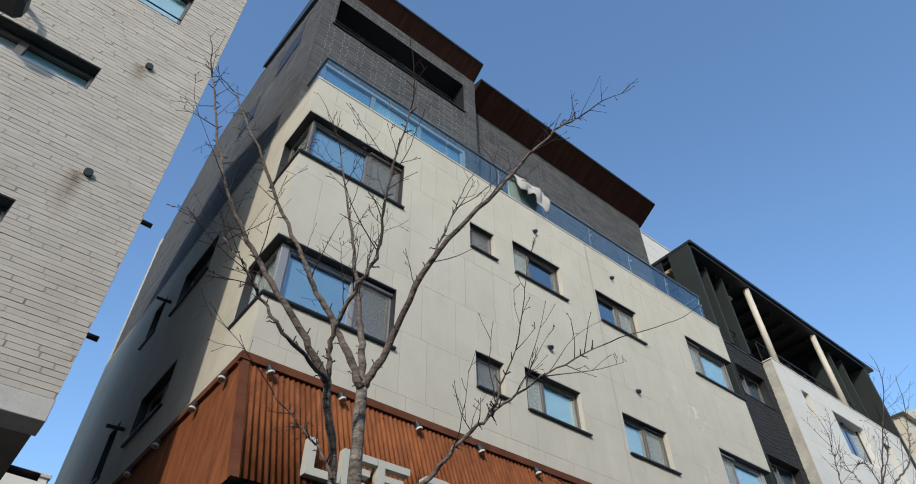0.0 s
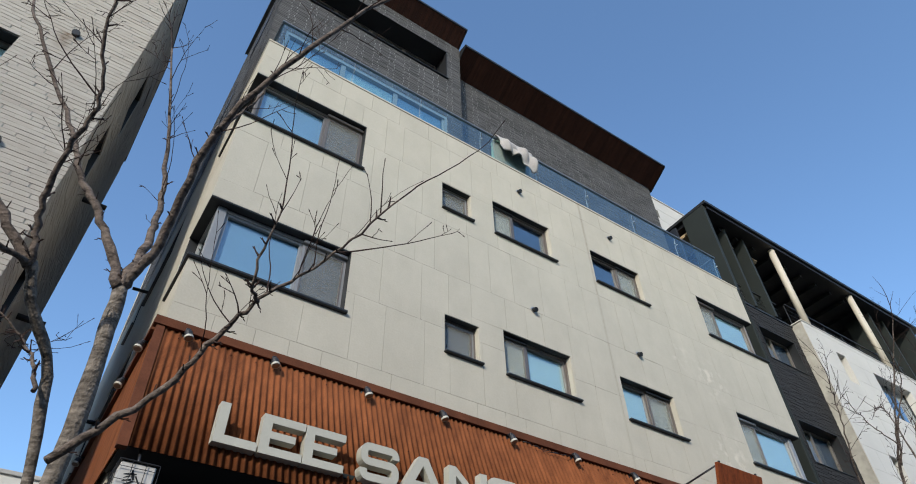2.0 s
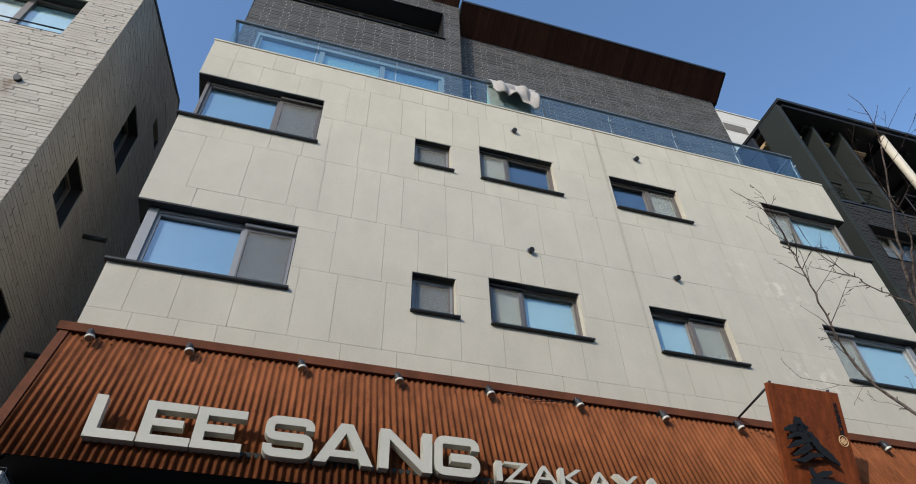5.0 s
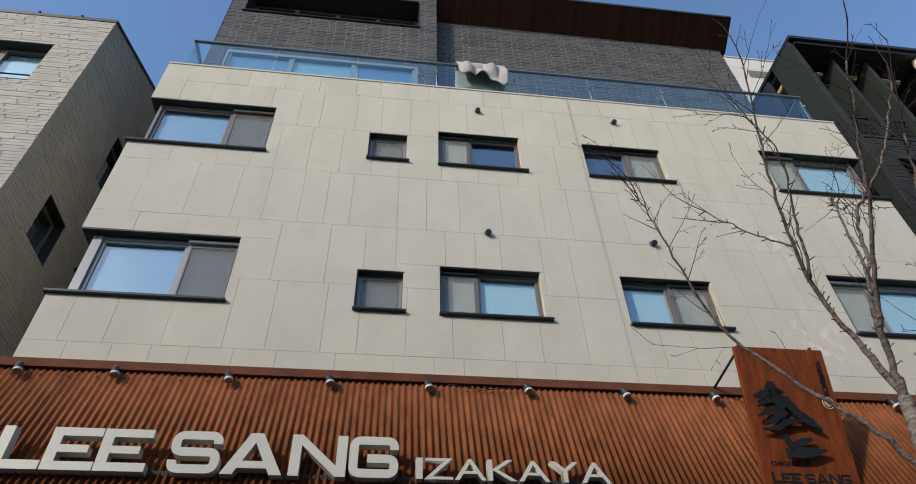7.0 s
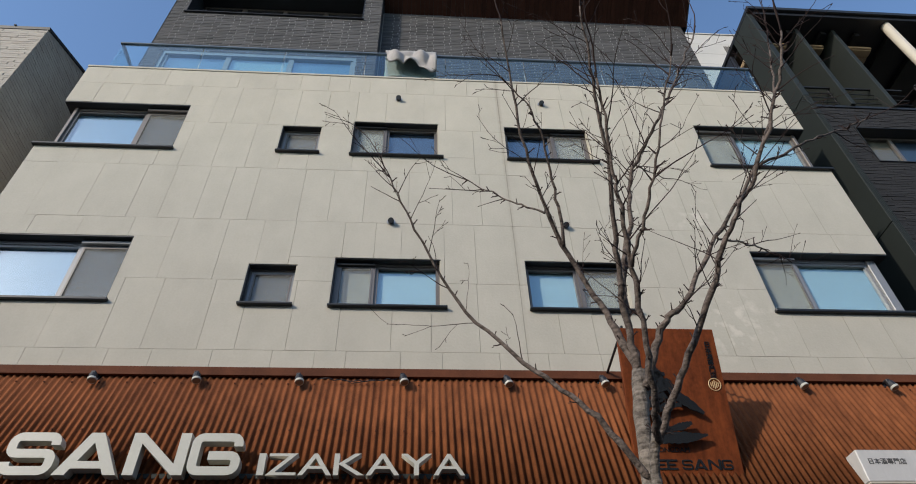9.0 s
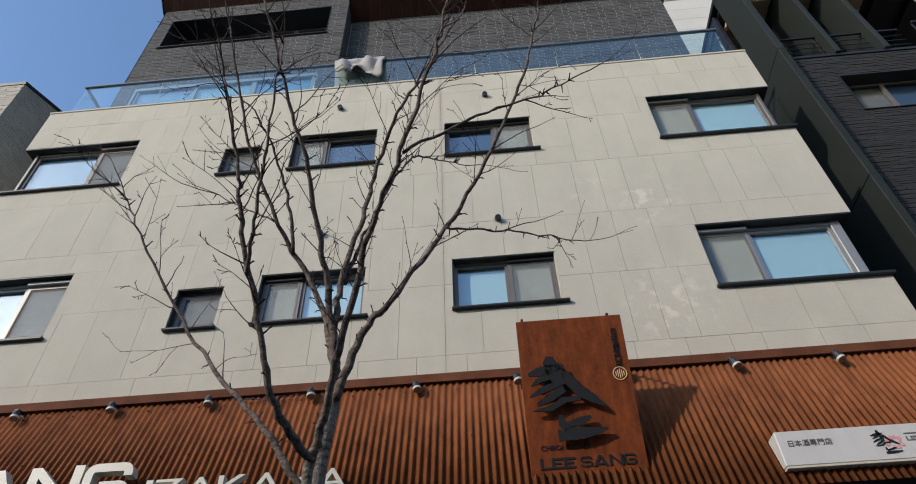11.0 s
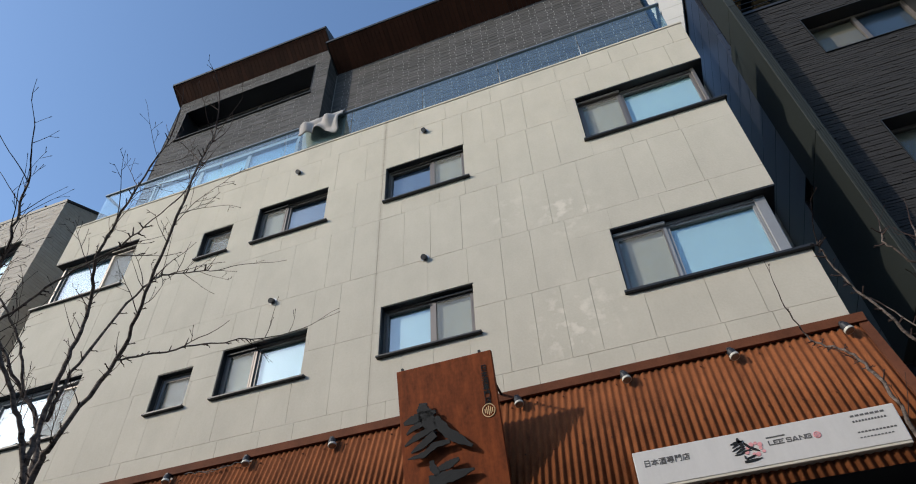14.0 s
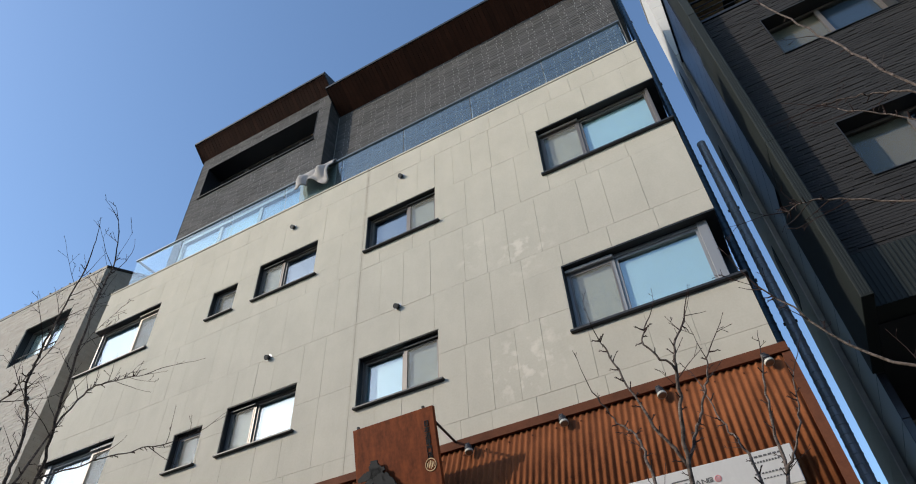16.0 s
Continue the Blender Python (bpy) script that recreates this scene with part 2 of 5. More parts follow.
def light_patches(m, spots, color):
    """Reflected window light painted in ragged pale patches about (x, z, radius) on a wall that faces the street."""
    n, ln = m.node_tree.nodes, m.node_tree.links
    b = n["Principled BSDF"]
    source = b.inputs["Base Color"].links[0].from_socket
    geo, ragged, fine = n.new("ShaderNodeNewGeometry"), n.new("ShaderNodeTexNoise"), n.new("ShaderNodeMapRange")
    ragged.inputs["Scale"].default_value, ragged.inputs["Detail"].default_value = 5.5, 4
    ln.new(geo.outputs["Position"], ragged.inputs["Vector"])
    fine.inputs["From Min"].default_value, fine.inputs["From Max"].default_value = 0.52, 0.66
    ln.new(ragged.outputs["Fac"], fine.inputs["Value"])
    for x, z, r in spots:
        far, near, mask, mixed = n.new("ShaderNodeVectorMath"), n.new("ShaderNodeMapRange"), n.new("ShaderNodeMath"), n.new("ShaderNodeMix")
        far.operation = "DISTANCE"
        far.inputs[1].default_value = (x, 0, z)
        ln.new(geo.outputs["Position"], far.inputs[0])
        near.inputs["From Min"].default_value, near.inputs["From Max"].default_value = r, 0.3 * r
        ln.new(far.outputs["Value"], near.inputs["Value"])
        mask.operation = "MULTIPLY"
        ln.new(near.outputs[0], mask.inputs[0])
        ln.new(fine.outputs[0], mask.inputs[1])
        mixed.data_type = "RGBA"
        ln.new(mask.outputs[0], mixed.inputs["Factor"])
        ln.new(source, mixed.inputs["A"])
        mixed.inputs["B"].default_value = (*color, 1)
        source = mixed.outputs["Result"]
    ln.new(source, b.inputs["Base Color"])


# light thrown back by window glass, painted into the stone colour
light_patches(STONE, ((4.22, 6.50, 0.65), (4.05, 6.30, 0.5), (4.30, 8.15, 0.55), (3.6, 8.4, 0.35)), (0.56, 0.51, 0.42))


# ---- mesh helpers ----
def boxes(list_of_boxes, name="boxes"):
    """One mesh of boxes given as (x0, x1, y0, y1, z0, z1)."""
    v, f = [], []
    for x0, x1, y0, y1, z0, z1 in list_of_boxes:
        k = len(v)
        v += [(x0, y0, z0), (x1, y0, z0), (x1, y1, z0), (x0, y1, z0), (x0, y0, z1), (x1, y0, z1), (x1, y1, z1), (x0, y1, z1)]
        f += [(k, k + 3, k + 2, k + 1), (k + 4, k + 5, k + 6, k + 7), (k, k + 1, k + 5, k + 4), (k + 1, k + 2, k + 6, k + 5), (k + 2, k + 3, k + 7, k + 6), (k + 3, k, k + 4, k + 7)]
    me = bpy.data.meshes.new(name)
    me.from_pydata(v, [], f)
    return me


def soft_box(x0, x1, y0, y1, z0, z1, r=0.004):
    """A box with bevelled edges."""
    bm = bmesh.new()
    bmesh.ops.create_cube(bm, size=1)
    for v in bm.verts:
        v.co = Vector(((x0 + x1) / 2 + v.co.x * (x1 - x0), (y0 + y1) / 2 + v.co.y * (y1 - y0), (z0 + z1) / 2 + v.co.z * (z1 - z0)))
    r = min(r, 0.3 * min(x1 - x0, y1 - y0, z1 - z0))
    bmesh.ops.bevel(bm, geom=bm.edges[:], offset=r, segments=1, affect="EDGES")
    me = bpy.data.meshes.new("soft_box")
    bm.to_mesh(me)
    bm.free()
    return me


def prism(outline, a0, a1, axis="y"):
    """A flat outline of (u, w) pushed from a0 to a1 along an axis; axis y: u is x, axis x: u is y, axis z: u, w are x, y."""
    put = {"y": lambda u, w, a: (u, a, w), "x": lambda u, w, a: (a, u, w), "z": lambda u, w, a: (u, w, a)}[axis]
    n = len(outline)
    bm = bmesh.new()
    lower = [bm.verts.new(put(u, w, a0)) for u, w in outline]
    upper = [bm.verts.new(put(u, w, a1)) for u, w in outline]
    bm.faces.new(lower)
    bm.faces.new(upper[::-1])
    for k in range(n):
        bm.faces.new((lower[k], upper[k], upper[(k + 1) % n], lower[(k + 1) % n]))
    bmesh.ops.recalc_face_normals(bm, faces=bm.faces[:])
    bmesh.ops.triangulate(bm, faces=[f for f in bm.faces if len(f.verts) > 4])
    me = bpy.data.meshes.new("prism")
    bm.to_mesh(me)
    bm.free()
    return me


def tube_data(points, radii, sides, v, f):
    """Adds a tapering tube along points to the lists v and f."""
    pts = [Vector(p) for p in points]
    base = len(v)
    side = None
    for k, p in enumerate(pts):
        way = (pts[min(k + 1, len(pts) - 1)] - pts[max(k - 1, 0)]).normalized()
        if side is None:
            side = way.orthogonal().normalized()
        side = (side - way * side.dot(way)).normalized()
        other = way.cross(side)
        for j in range(sides):
            a = 2 * math.pi * j / sides
            v.append(tuple(p + radii[k] * (math.cos(a) * side + math.sin(a) * other)))
    for k in range(len(pts) - 1):
        for j in range(sides):
            a, b = base + k * sides + j, base + k * sides + (j + 1) % sides
            f.append((a, b, b + sides, a + sides))
    f.append(tuple(base + j for j in range(sides))[::-1])
    f.append(tuple(base + (len(pts) - 1) * sides + j for j in range(sides)))


def tube(points, radii, sides=10, smooth=True):
    v, f = [], []
    if not isinstance(radii, (list, tuple)):
        radii = [radii] * len(points)
    tube_data(points, radii, sides, v, f)
    me = bpy.data.meshes.new("tube")
    me.from_pydata(v, [], f)
    if smooth:
        me.polygons.foreach_set("use_smooth", [len(p.vertices) == 4 for p in me.polygons])
    return me


def root(name, at, label, category, group="", kind=""):
    ob = new(name)
    ob.location = at
    ob.empty_display_size = 0.2
    return tagged(ob, label, category, group, kind)


def part(name, me, mat, parent, label="", local=False):
    """A mesh in world places (local: in its parent's own) as a part of a thing or of a part."""
    ob = new(name, me)
    if mat is not None and not me.materials:
        me.materials.append(mat)
    ob.parent = parent
    if not local:
        spot = Vector()
        up = parent
        while up is not None:
            spot += up.location
            if up.parent is not None:
                spot += up.matrix_parent_inverse.translation
            up = up.parent
        ob.matrix_parent_inverse = Matrix.Translation(-spot)
    return tagged(ob, label)


def thing(name, me, mat, label, category, group="", kind=""):
    ob = new(name, me)
    if not me.materials:
        me.materials.append(mat)
    return tagged(ob, label, category, group, kind)


def minus(rect, holes):
    """The rectangle (u0, u1, w0, w1) without the holes, as rectangles."""
    todo = [rect]
    for h0, h1, g0, g1 in holes:
        left = []
        for u0, u1, w0, w1 in todo:
            if h1 <= u0 or h0 >= u1 or g1 <= w0 or g0 >= w1:
                left.append((u0, u1, w0, w1))
                continue
            if w0 < g0:
                left.append((u0, u1, w0, g0))
            if g1 < w1:
                left.append((u0, u1, g1, w1))
            a, b = max(w0, g0), min(w1, g1)
            if u0 < h0:
                left.append((u0, h0, a, b))
            if h1 < u1:
                left.append((h1, u1, a, b))
        todo = left
    return todo


def stand(rects, a0, a1, axis):
    """Boxes from rectangles in a wall; axis is the wall's normal."""
    if axis == "y":
        return [(u0, u1, a0, a1, w0, w1) for u0, u1, w0, w1 in rects]
    return [(a0, a1, u0, u1, w0, w1) for u0, u1, w0, w1 in rects]


def courses(u0, u1, w0, w1, holes, length, height, head, bed, shift, rng, jitter=0.0):
    """Bricks of a wall as rectangles, course by course, cut at the openings."""
    out = []
    row, w = 0, w0
    while w < w1 - 0.02:
        u = u0 - (shift[row % len(shift)] * length)
        while u < u1:
            a, b = max(u, u0), min(u + length - head + rng.uniform(-jitter, jitter), u1)
            if b - a > 0.02:
                out += [r for r in minus((a, b, w, min(w + height - bed, w1)), holes) if r[1] - r[0] > 0.015 and r[3] - r[2] > 0.015]
            u += length
        w += height
        row += 1
    return out


def bricks_mesh(rects, face, axis, out, rng, proud):
    """Bricks standing out of a wall's face, each by its own amount; out is +1 or -1 along the axis."""
    some = []
    for r in rects:
        d = rng.uniform(*proud)
        lo, hi = sorted((face, face + out * d))
        some += stand([r], lo, hi, axis)
    return boxes(some)


def lettering(body, size, depth, spot, turn=(90, 0, 0), align="LEFT"):
    """A flat word, extruded, as a mesh in world places."""
    curve = bpy.data.curves.new("word", "FONT")
    curve.body, curve.size, curve.extrude, curve.align_x, curve.resolution_u = body, size, depth / 2, align, 3
    ob = bpy.data.objects.new("word", curve)
    scene.collection.objects.link(ob)
    bpy.context.view_layer.update()
    me = bpy.data.meshes.new_from_object(ob.evaluated_get(bpy.context.evaluated_depsgraph_get()))
    bpy.data.objects.remove(ob)
    me.transform(pose(*spot, *turn))
    return me


# ---- ground ----
ground = thing("ground", boxes([(-1500, 1500, -1500, 1500, -0.30, -0.12)]), ASPHALT, "dark asphalt street and open ground", "ground", kind="structure")
pavement = thing("pavement", boxes([(-60, 60, -4.6, 60, -0.12, 0.0)]), PAVING, "pale grey paved footway under the houses", "pavement", kind="structure")
kerb = root("kerb", (0, -4.7, -0.12), "pale granite kerb along the footway", "kerb", kind="structure")
for k in range(24):
    part("kerb_stone", soft_box(-24 + 2 * k, -22.01 + 2 * k, -4.75, -4.6, -0.12, 0.02, 0.02), CONCRETE, kerb)

# unseen plain walls added behind the walk close the place and cut sky fill
far_side = root("wall_south", (0, -17, 0), "unseen plain walls added across the street to block low sky", "wall", kind="structure")
for k, (x0, x1, h) in enumerate(((-60, -31, 9.5), (-30.2, -14, 10.5), (-13.2, 3, 9.8), (3.8, 19, 10.6), (19.8, 60, 9.6))):
    part("sky_block_wall", boxes([(x0, x1, -17.3 - 0.3 * (k % 2), -17 - 0.3 * (k % 2), -0.12, h)]), BRICK_LIGHT_BED, far_side)
    part("coping", soft_box(x0 - 0.05, x1 + 0.05, -17.4 - 0.3 * (k % 2), -16.95 - 0.3 * (k % 2), h, h + 0.12, 0.02), CONCRETE, far_side)

# an unseen plain block, added behind the brick house, shades the passage's far end
shade_wall = thing("wall_west", boxes([(-16, -7.5, 6.45, 9.7, -0.12, 13.0)]), BRICK_LIGHT_BED, "unseen plain block added to shade the passage", "wall", kind="structure")

# ---- main building ----
XL, XR = -5.12, 6.68
ZT = 11.50
DEEP = 11.2
# front windows: x0, x1, z0, z1, where the sashes meet, which side carries the screen, backing colour behind the pane
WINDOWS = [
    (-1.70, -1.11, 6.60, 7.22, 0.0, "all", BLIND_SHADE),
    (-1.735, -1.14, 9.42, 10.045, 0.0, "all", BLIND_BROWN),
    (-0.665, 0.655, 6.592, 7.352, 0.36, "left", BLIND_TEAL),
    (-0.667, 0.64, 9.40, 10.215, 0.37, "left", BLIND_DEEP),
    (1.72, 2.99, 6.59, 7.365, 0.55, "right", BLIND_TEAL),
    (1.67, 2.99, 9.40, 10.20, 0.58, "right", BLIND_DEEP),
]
# windows that turn the corners: inner end, z0, z1, backing colour
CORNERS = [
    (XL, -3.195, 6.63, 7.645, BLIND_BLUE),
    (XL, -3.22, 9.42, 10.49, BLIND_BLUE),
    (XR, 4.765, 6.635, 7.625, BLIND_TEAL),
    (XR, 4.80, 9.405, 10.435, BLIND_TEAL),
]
WRAP = 0.90
main = root("apartment_building", (0.8, 5.0, 0), "cream stone apartment house with a grey brick top storey", "building")

front_holes = [(x0, x1, z0, z1) for x0, x1, z0, z1, *_ in WINDOWS] + [(min(a, b), max(a, b), z0, z1) for a, b, z0, z1, _ in CORNERS]
left_holes = [(-0.5, WRAP, z0, z1) for a, b, z0, z1, _ in CORNERS if a < 0] + [(3.35, 5.1, 9.35, 10.35), (6.2, 7.0, 9.6, 10.6), (3.25, 4.9, 6.55, 7.4), (6.0, 6.7, 6.4, 7.5)]
right_holes = [(-0.5, WRAP, z0, z1) for a, b, z0, z1, _ in CORNERS if a > 0]
facade = part("facade_wall", boxes(stand(minus((XL + 0.03, XR - 0.03, 4.0, ZT - 0.03), front_holes), 0.03, 0.28, "y")), JOINT, main, "cream stone panels with thin joints")
side_left = part("side_wall", boxes(stand(minus((0.28, DEEP, 4.0, ZT - 0.03), left_holes), XL + 0.03, XL + 0.28, "x")), JOINT, main, "cream stone side wall in the shade of the passage")
side_right = part("side_wall", boxes(stand(minus((0.28, DEEP, 4.0, ZT - 0.03), right_holes), XR - 0.28, XR - 0.03, "x")), JOINT, main)
part("back_wall", boxes([(XL, XR, DEEP, DEEP + 0.25, 0, 16.2)]), STONE, main)
part("terrace_slab", boxes([(XL + 0.28, XR - 0.28, 0.28, DEEP, ZT - 0.45, ZT - 0.2)]), CONCRETE, main)
part("storey_slab", boxes([(XL + 0.32, XR - 0.32, 0.32, DEEP, 8.35, 8.6)]), CONCRETE, main)
part("parapet_cap", soft_box(XL - 0.01, XR + 0.01, -0.012, 0.30, ZT - 0.03, ZT + 0.012, 0.004), STONE, main)
part("parapet_cap", soft_box(XL - 0.01, XL + 0.30, 0.302, DEEP, ZT - 0.03, ZT + 0.012, 0.004), STONE, main)
part("parapet_cap", soft_box(XR - 0.30, XR + 0.01, 0.302, DEEP, ZT - 0.03, ZT + 0.012, 0.004), STONE, main)

# ground floor below the canopy
part("ground_floor_wall", boxes([(XL + 0.05, XR - 0.05, 0.05, 0.30, 0, 4.0)]), BLACK, main, "dark recessed shop front")
# black strip added to darken the pale stone edge below the canopy
part("added_dark_strip", boxes([(XL + 0.02, XR - 0.02, -0.035, -0.004, 3.5, 4.10)]), BLACK, main)
part("ground_floor_side", boxes([(XL + 0.05, XL + 0.30, 0.30, DEEP, 0, 4.0), (XR - 0.30, XR - 0.05, 0.30, DEEP, 0, 4.0)]), GREEN_METAL, main)


def panel_rows(u0, u1, rows, holes, rng, fixed=()):
    """Stone panels of uneven widths in rows."""
    out = []
    for w0, w1 in zip(rows, rows[1:]):
        u = u0
        cuts = [u0]
        while u < u1 - 0.75:
            u += rng.choice((0.34, 0.40, 0.46, 0.55, 0.60, 0.64))
            cuts.append(u)
        cuts = [c for c in cuts if all(abs(c - k) > 0.17 for k in fixed)] + list(fixed) + [u1]
        cuts = sorted(set(cuts))
        for a, b in zip(cuts, cuts[1:]):
            g = 0.0018
            pieces = [r for r in minus((a + g, b - g, w0 + g, w1 - g), holes) if r[1] - r[0] > 0.01 and r[3] - r[2] > 0.01]
            out += [[r] for r in pieces]
    return out


rng = random.Random(4)
ROWS_Z = [4.0, 5.1, 5.96, 6.96, 7.98, 9.03, 10.06, 11.02, ZT - 0.032]
for pieces in panel_rows(XL, XR, ROWS_Z, front_holes, rng, fixed=(1.62,)):
    d = rng.uniform(0.0, 0.0025)
    part("stone_panel", boxes(stand(pieces, d, 0.03, "y")), STONE, facade)
for pieces in panel_rows(0.032, DEEP, ROWS_Z, left_holes, rng):
    part("stone_panel", boxes(stand(pieces, XL + rng.uniform(0, 0.002), XL + 0.03, "x")), STONE, side_left)
for pieces in panel_rows(0.032, DEEP, ROWS_Z, right_holes, rng):
    part("stone_panel", boxes(stand(pieces, XR - 0.03, XR - rng.uniform(0, 0.002), "x")), STONE, side_right)


def reveal(x0, x1, z0, z1, y0, y1):
    """The four dark metal linings of an opening."""
    t = 0.012
    return [(x0, x0 + t, y0, y1, z0 + t, z1 - t), (x1 - t, x1, y0, y1, z0 + t, z1 - t), (x0, x1, y0, y1, z1 - t, z1), (x0, x1, y0, y1, z0, z0 + t)]


def sash(parent, x0, x1, z0, z1, y, backing, screened, frame_mat):
    """One sash: four frame bars, a pane, and what lies behind it."""
    w = 0.034
    part("sash_frame", boxes([(x0, x0 + w, y, y + 0.05, z0, z1), (x1 - w, x1, y, y + 0.05, z0, z1), (x0 + w, x1 - w, y, y + 0.05, z0, z0 + w), (x0 + w, x1 - w, y, y + 0.05, z1 - w, z1)]), frame_mat, parent)
    pane = part("pane", boxes([(x0 + w - 0.005, x1 - w + 0.005, y + 0.02, y + 0.026, z0 + w - 0.005, z1 - w + 0.005)]), PANE, parent)
    pane.visible_shadow = False
    part("curtain" if screened else "blind", boxes([(x0 + w, x1 - w, y + 0.055, y + 0.075, z0 + w, z1 - w)]), backing, parent)
    if screened:
        mesh = part("insect_screen", boxes([(x0 + w + 0.02, x1 - w - 0.02, y + 0.002, y + 0.004, z0 + w + 0.02, z1 - w - 0.02)]), SCREEN, parent)
        mesh.visible_shadow = False
        n = 0.02
        part("screen_frame", boxes([(x0 + w, x0 + w + n, y - 0.004, y + 0.012, z0 + w, z1 - w), (x1 - w - n, x1 - w, y - 0.004, y + 0.012, z0 + w, z1 - w), (x0 + w + n, x1 - w - n, y - 0.004, y + 0.012, z0 + w, z0 + w + n), (x0 + w + n, x1 - w - n, y - 0.004, y + 0.012, z1 - w - n, z1 - w)]), ALUM_BROWN, parent)


for x0, x1, z0, z1, meet, side, backing in WINDOWS:
    small = side == "all"
    lining = reveal(x0 + 0.001, x1 - 0.001, z0 + 0.001, z1 - 0.001, 0.012, 0.27)
    win = part("window", boxes(lining[:1] + lining[2:]), METAL, main, "sliding window in a dark metal reveal")
    # the right jamb's sunlit look is put into a paler material than the left
    part("jamb", boxes([lining[1]]), STONE, win, "jamb in pale stone colour for its sunlit side")
    part("window_sill", soft_box(x0 - 0.012, x1 + 0.012 + (0.06 if not small else 0.02), -0.055, 0.05, z0 - 0.035, z0 - 0.004, 0.006), METAL, win, "dark metal sill")
    y = 0.115
    o = 0.026
    part("outer_frame", boxes([(x0 + 0.013, x0 + o, y - 0.02, y + 0.07, z0 + 0.013, z1 - 0.013), (x1 - o, x1 - 0.013, y - 0.02, y + 0.07, z0 + 0.013, z1 - 0.013), (x0 + o, x1 - o, y - 0.02, y + 0.07, z1 - 0.035, z1 - 0.013), (x0 + o, x1 - o, y - 0.02, y + 0.07, z0 + 0.013, z0 + 0.028)]), ALUM_BROWN, win, "bronze aluminium frame")
    a, b, c, d = x0 + 0.027, x1 - 0.027, z0 + 0.029, z1 - 0.036
    if small:
        sash(win, a, b, c, d, y, backing, True, ALUM)
    else:
        m = a + (b - a) * meet
        if side == "left":
            sash(win, a, m + 0.02, c, d, y - 0.012, BLIND_GREY, True, ALUM_BROWN)
            sash(win, m + 0.022, b, c, d, y + 0.01, backing, False, ALUM_BROWN)
            part("screen_track", soft_box(a, m + 0.02, y - 0.05, y - 0.022, d - 0.03, d + 0.005, 0.004), METAL, win)
        else:
            sash(win, a, m - 0.022, c, d, y + 0.01, backing, False, ALUM_BROWN)
            sash(win, m - 0.02, b, c, d, y - 0.012, BLIND_GREY, True, ALUM_BROWN)
            part("screen_track", soft_box(m - 0.02, b, y - 0.05, y - 0.022, d - 0.03, d + 0.005, 0.004), METAL, win)

for xc, xi, z0, z1, backing in CORNERS:
    s = 1 if xc < 0 else -1           # towards the inside along x
    fm = ALUM if z0 < 8 else ALUM_BROWN
    inset = 0.13
    lo, hi = sorted((xc, xi))
    soffit = boxes([(lo + 0.004, hi - 0.004, 0.006, 0.40, z1 - 0.02, z1 - 0.001), (*sorted((xc + s * 0.004, xc + s * 0.40)), 0.402, WRAP - 0.004, z1 - 0.02, z1 - 0.001),
                    (*sorted((xi - s * 0.012, xi - s * 0.001)), 0.012, 0.40, z0, z1 - 0.02), (*sorted((xc + s * 0.012, xc + s * 0.40)), WRAP - 0.012, WRAP - 0.001, z0, z1 - 0.02)])
    win = part("corner_window", soffit, METAL, main, "window turning the corner under a dark metal soffit")
    part("window_sill", soft_box(*sorted((xc - s * 0.03, xi + s * 0.03)), -0.05, 0.30, z0 - 0.045, z0 - 0.003, 0.008), METAL, win, "dark metal sill")
    part("window_sill", soft_box(*sorted((xc - s * 0.03, xc + s * 0.30)), 0.302, WRAP + 0.05, z0 - 0.045, z0 - 0.003, 0.008), METAL, win, "dark metal sill")
    xf = xc + s * inset
    # corner post and frame
    post_w = 0.12 if z0 < 8 else 0.05
    part("corner_post", soft_box(*sorted((xf, xf + s * post_w)), inset - 0.02, inset + 0.10, z0, z1 - 0.02, 0.006), fm, win, "grey aluminium corner post")
    a, b = xf + s * (post_w + 0.002), xi - s * 0.014
    part("head_frame", soft_box(*sorted((xf + s * post_w, b)), inset - 0.005, inset + 0.08, z1 - 0.075, z1 - 0.021, 0.004), fm, win)
    part("foot_frame", soft_box(*sorted((xf + s * post_w, b)), inset - 0.005, inset + 0.08, z0, z0 + 0.04, 0.004), fm, win)
    m = a + (b - a) * 0.62
    sash(win, *sorted((a, m - s * 0.001)), z0 + 0.042, z1 - 0.077, inset + 0.012, backing, False, fm)
    sash(win, *sorted((m + s * 0.001, b)), z0 + 0.042, z1 - 0.077, inset - 0.008, BLIND_GREY if xc > 0 else ROOM_DARK, True, fm)
    part("screen_box", soft_box(*sorted((m, b)), inset - 0.06, inset - 0.007, z1 - 0.085, z1 - 0.035, 0.008), fm, win)
    # the short side glazing
    part("side_frame", boxes([(*sorted((xf, xf + s * 0.06)), inset + 0.101, WRAP - 0.013, z1 - 0.075, z1 - 0.021), (*sorted((xf, xf + s * 0.06)), inset + 0.101, WRAP - 0.013, z0, z0 + 0.04), (*sorted((xf, xf + s * 0.06)), WRAP - 0.07, WRAP - 0.013, z0 + 0.04, z1 - 0.075)]), fm, win)
    p = part("pane", boxes([(*sorted((xf + s * 0.02, xf + s * 0.026)), inset + 0.101, WRAP - 0.07, z0 + 0.04, z1 - 0.075)]), PANE, win)
    p.visible_shadow = False
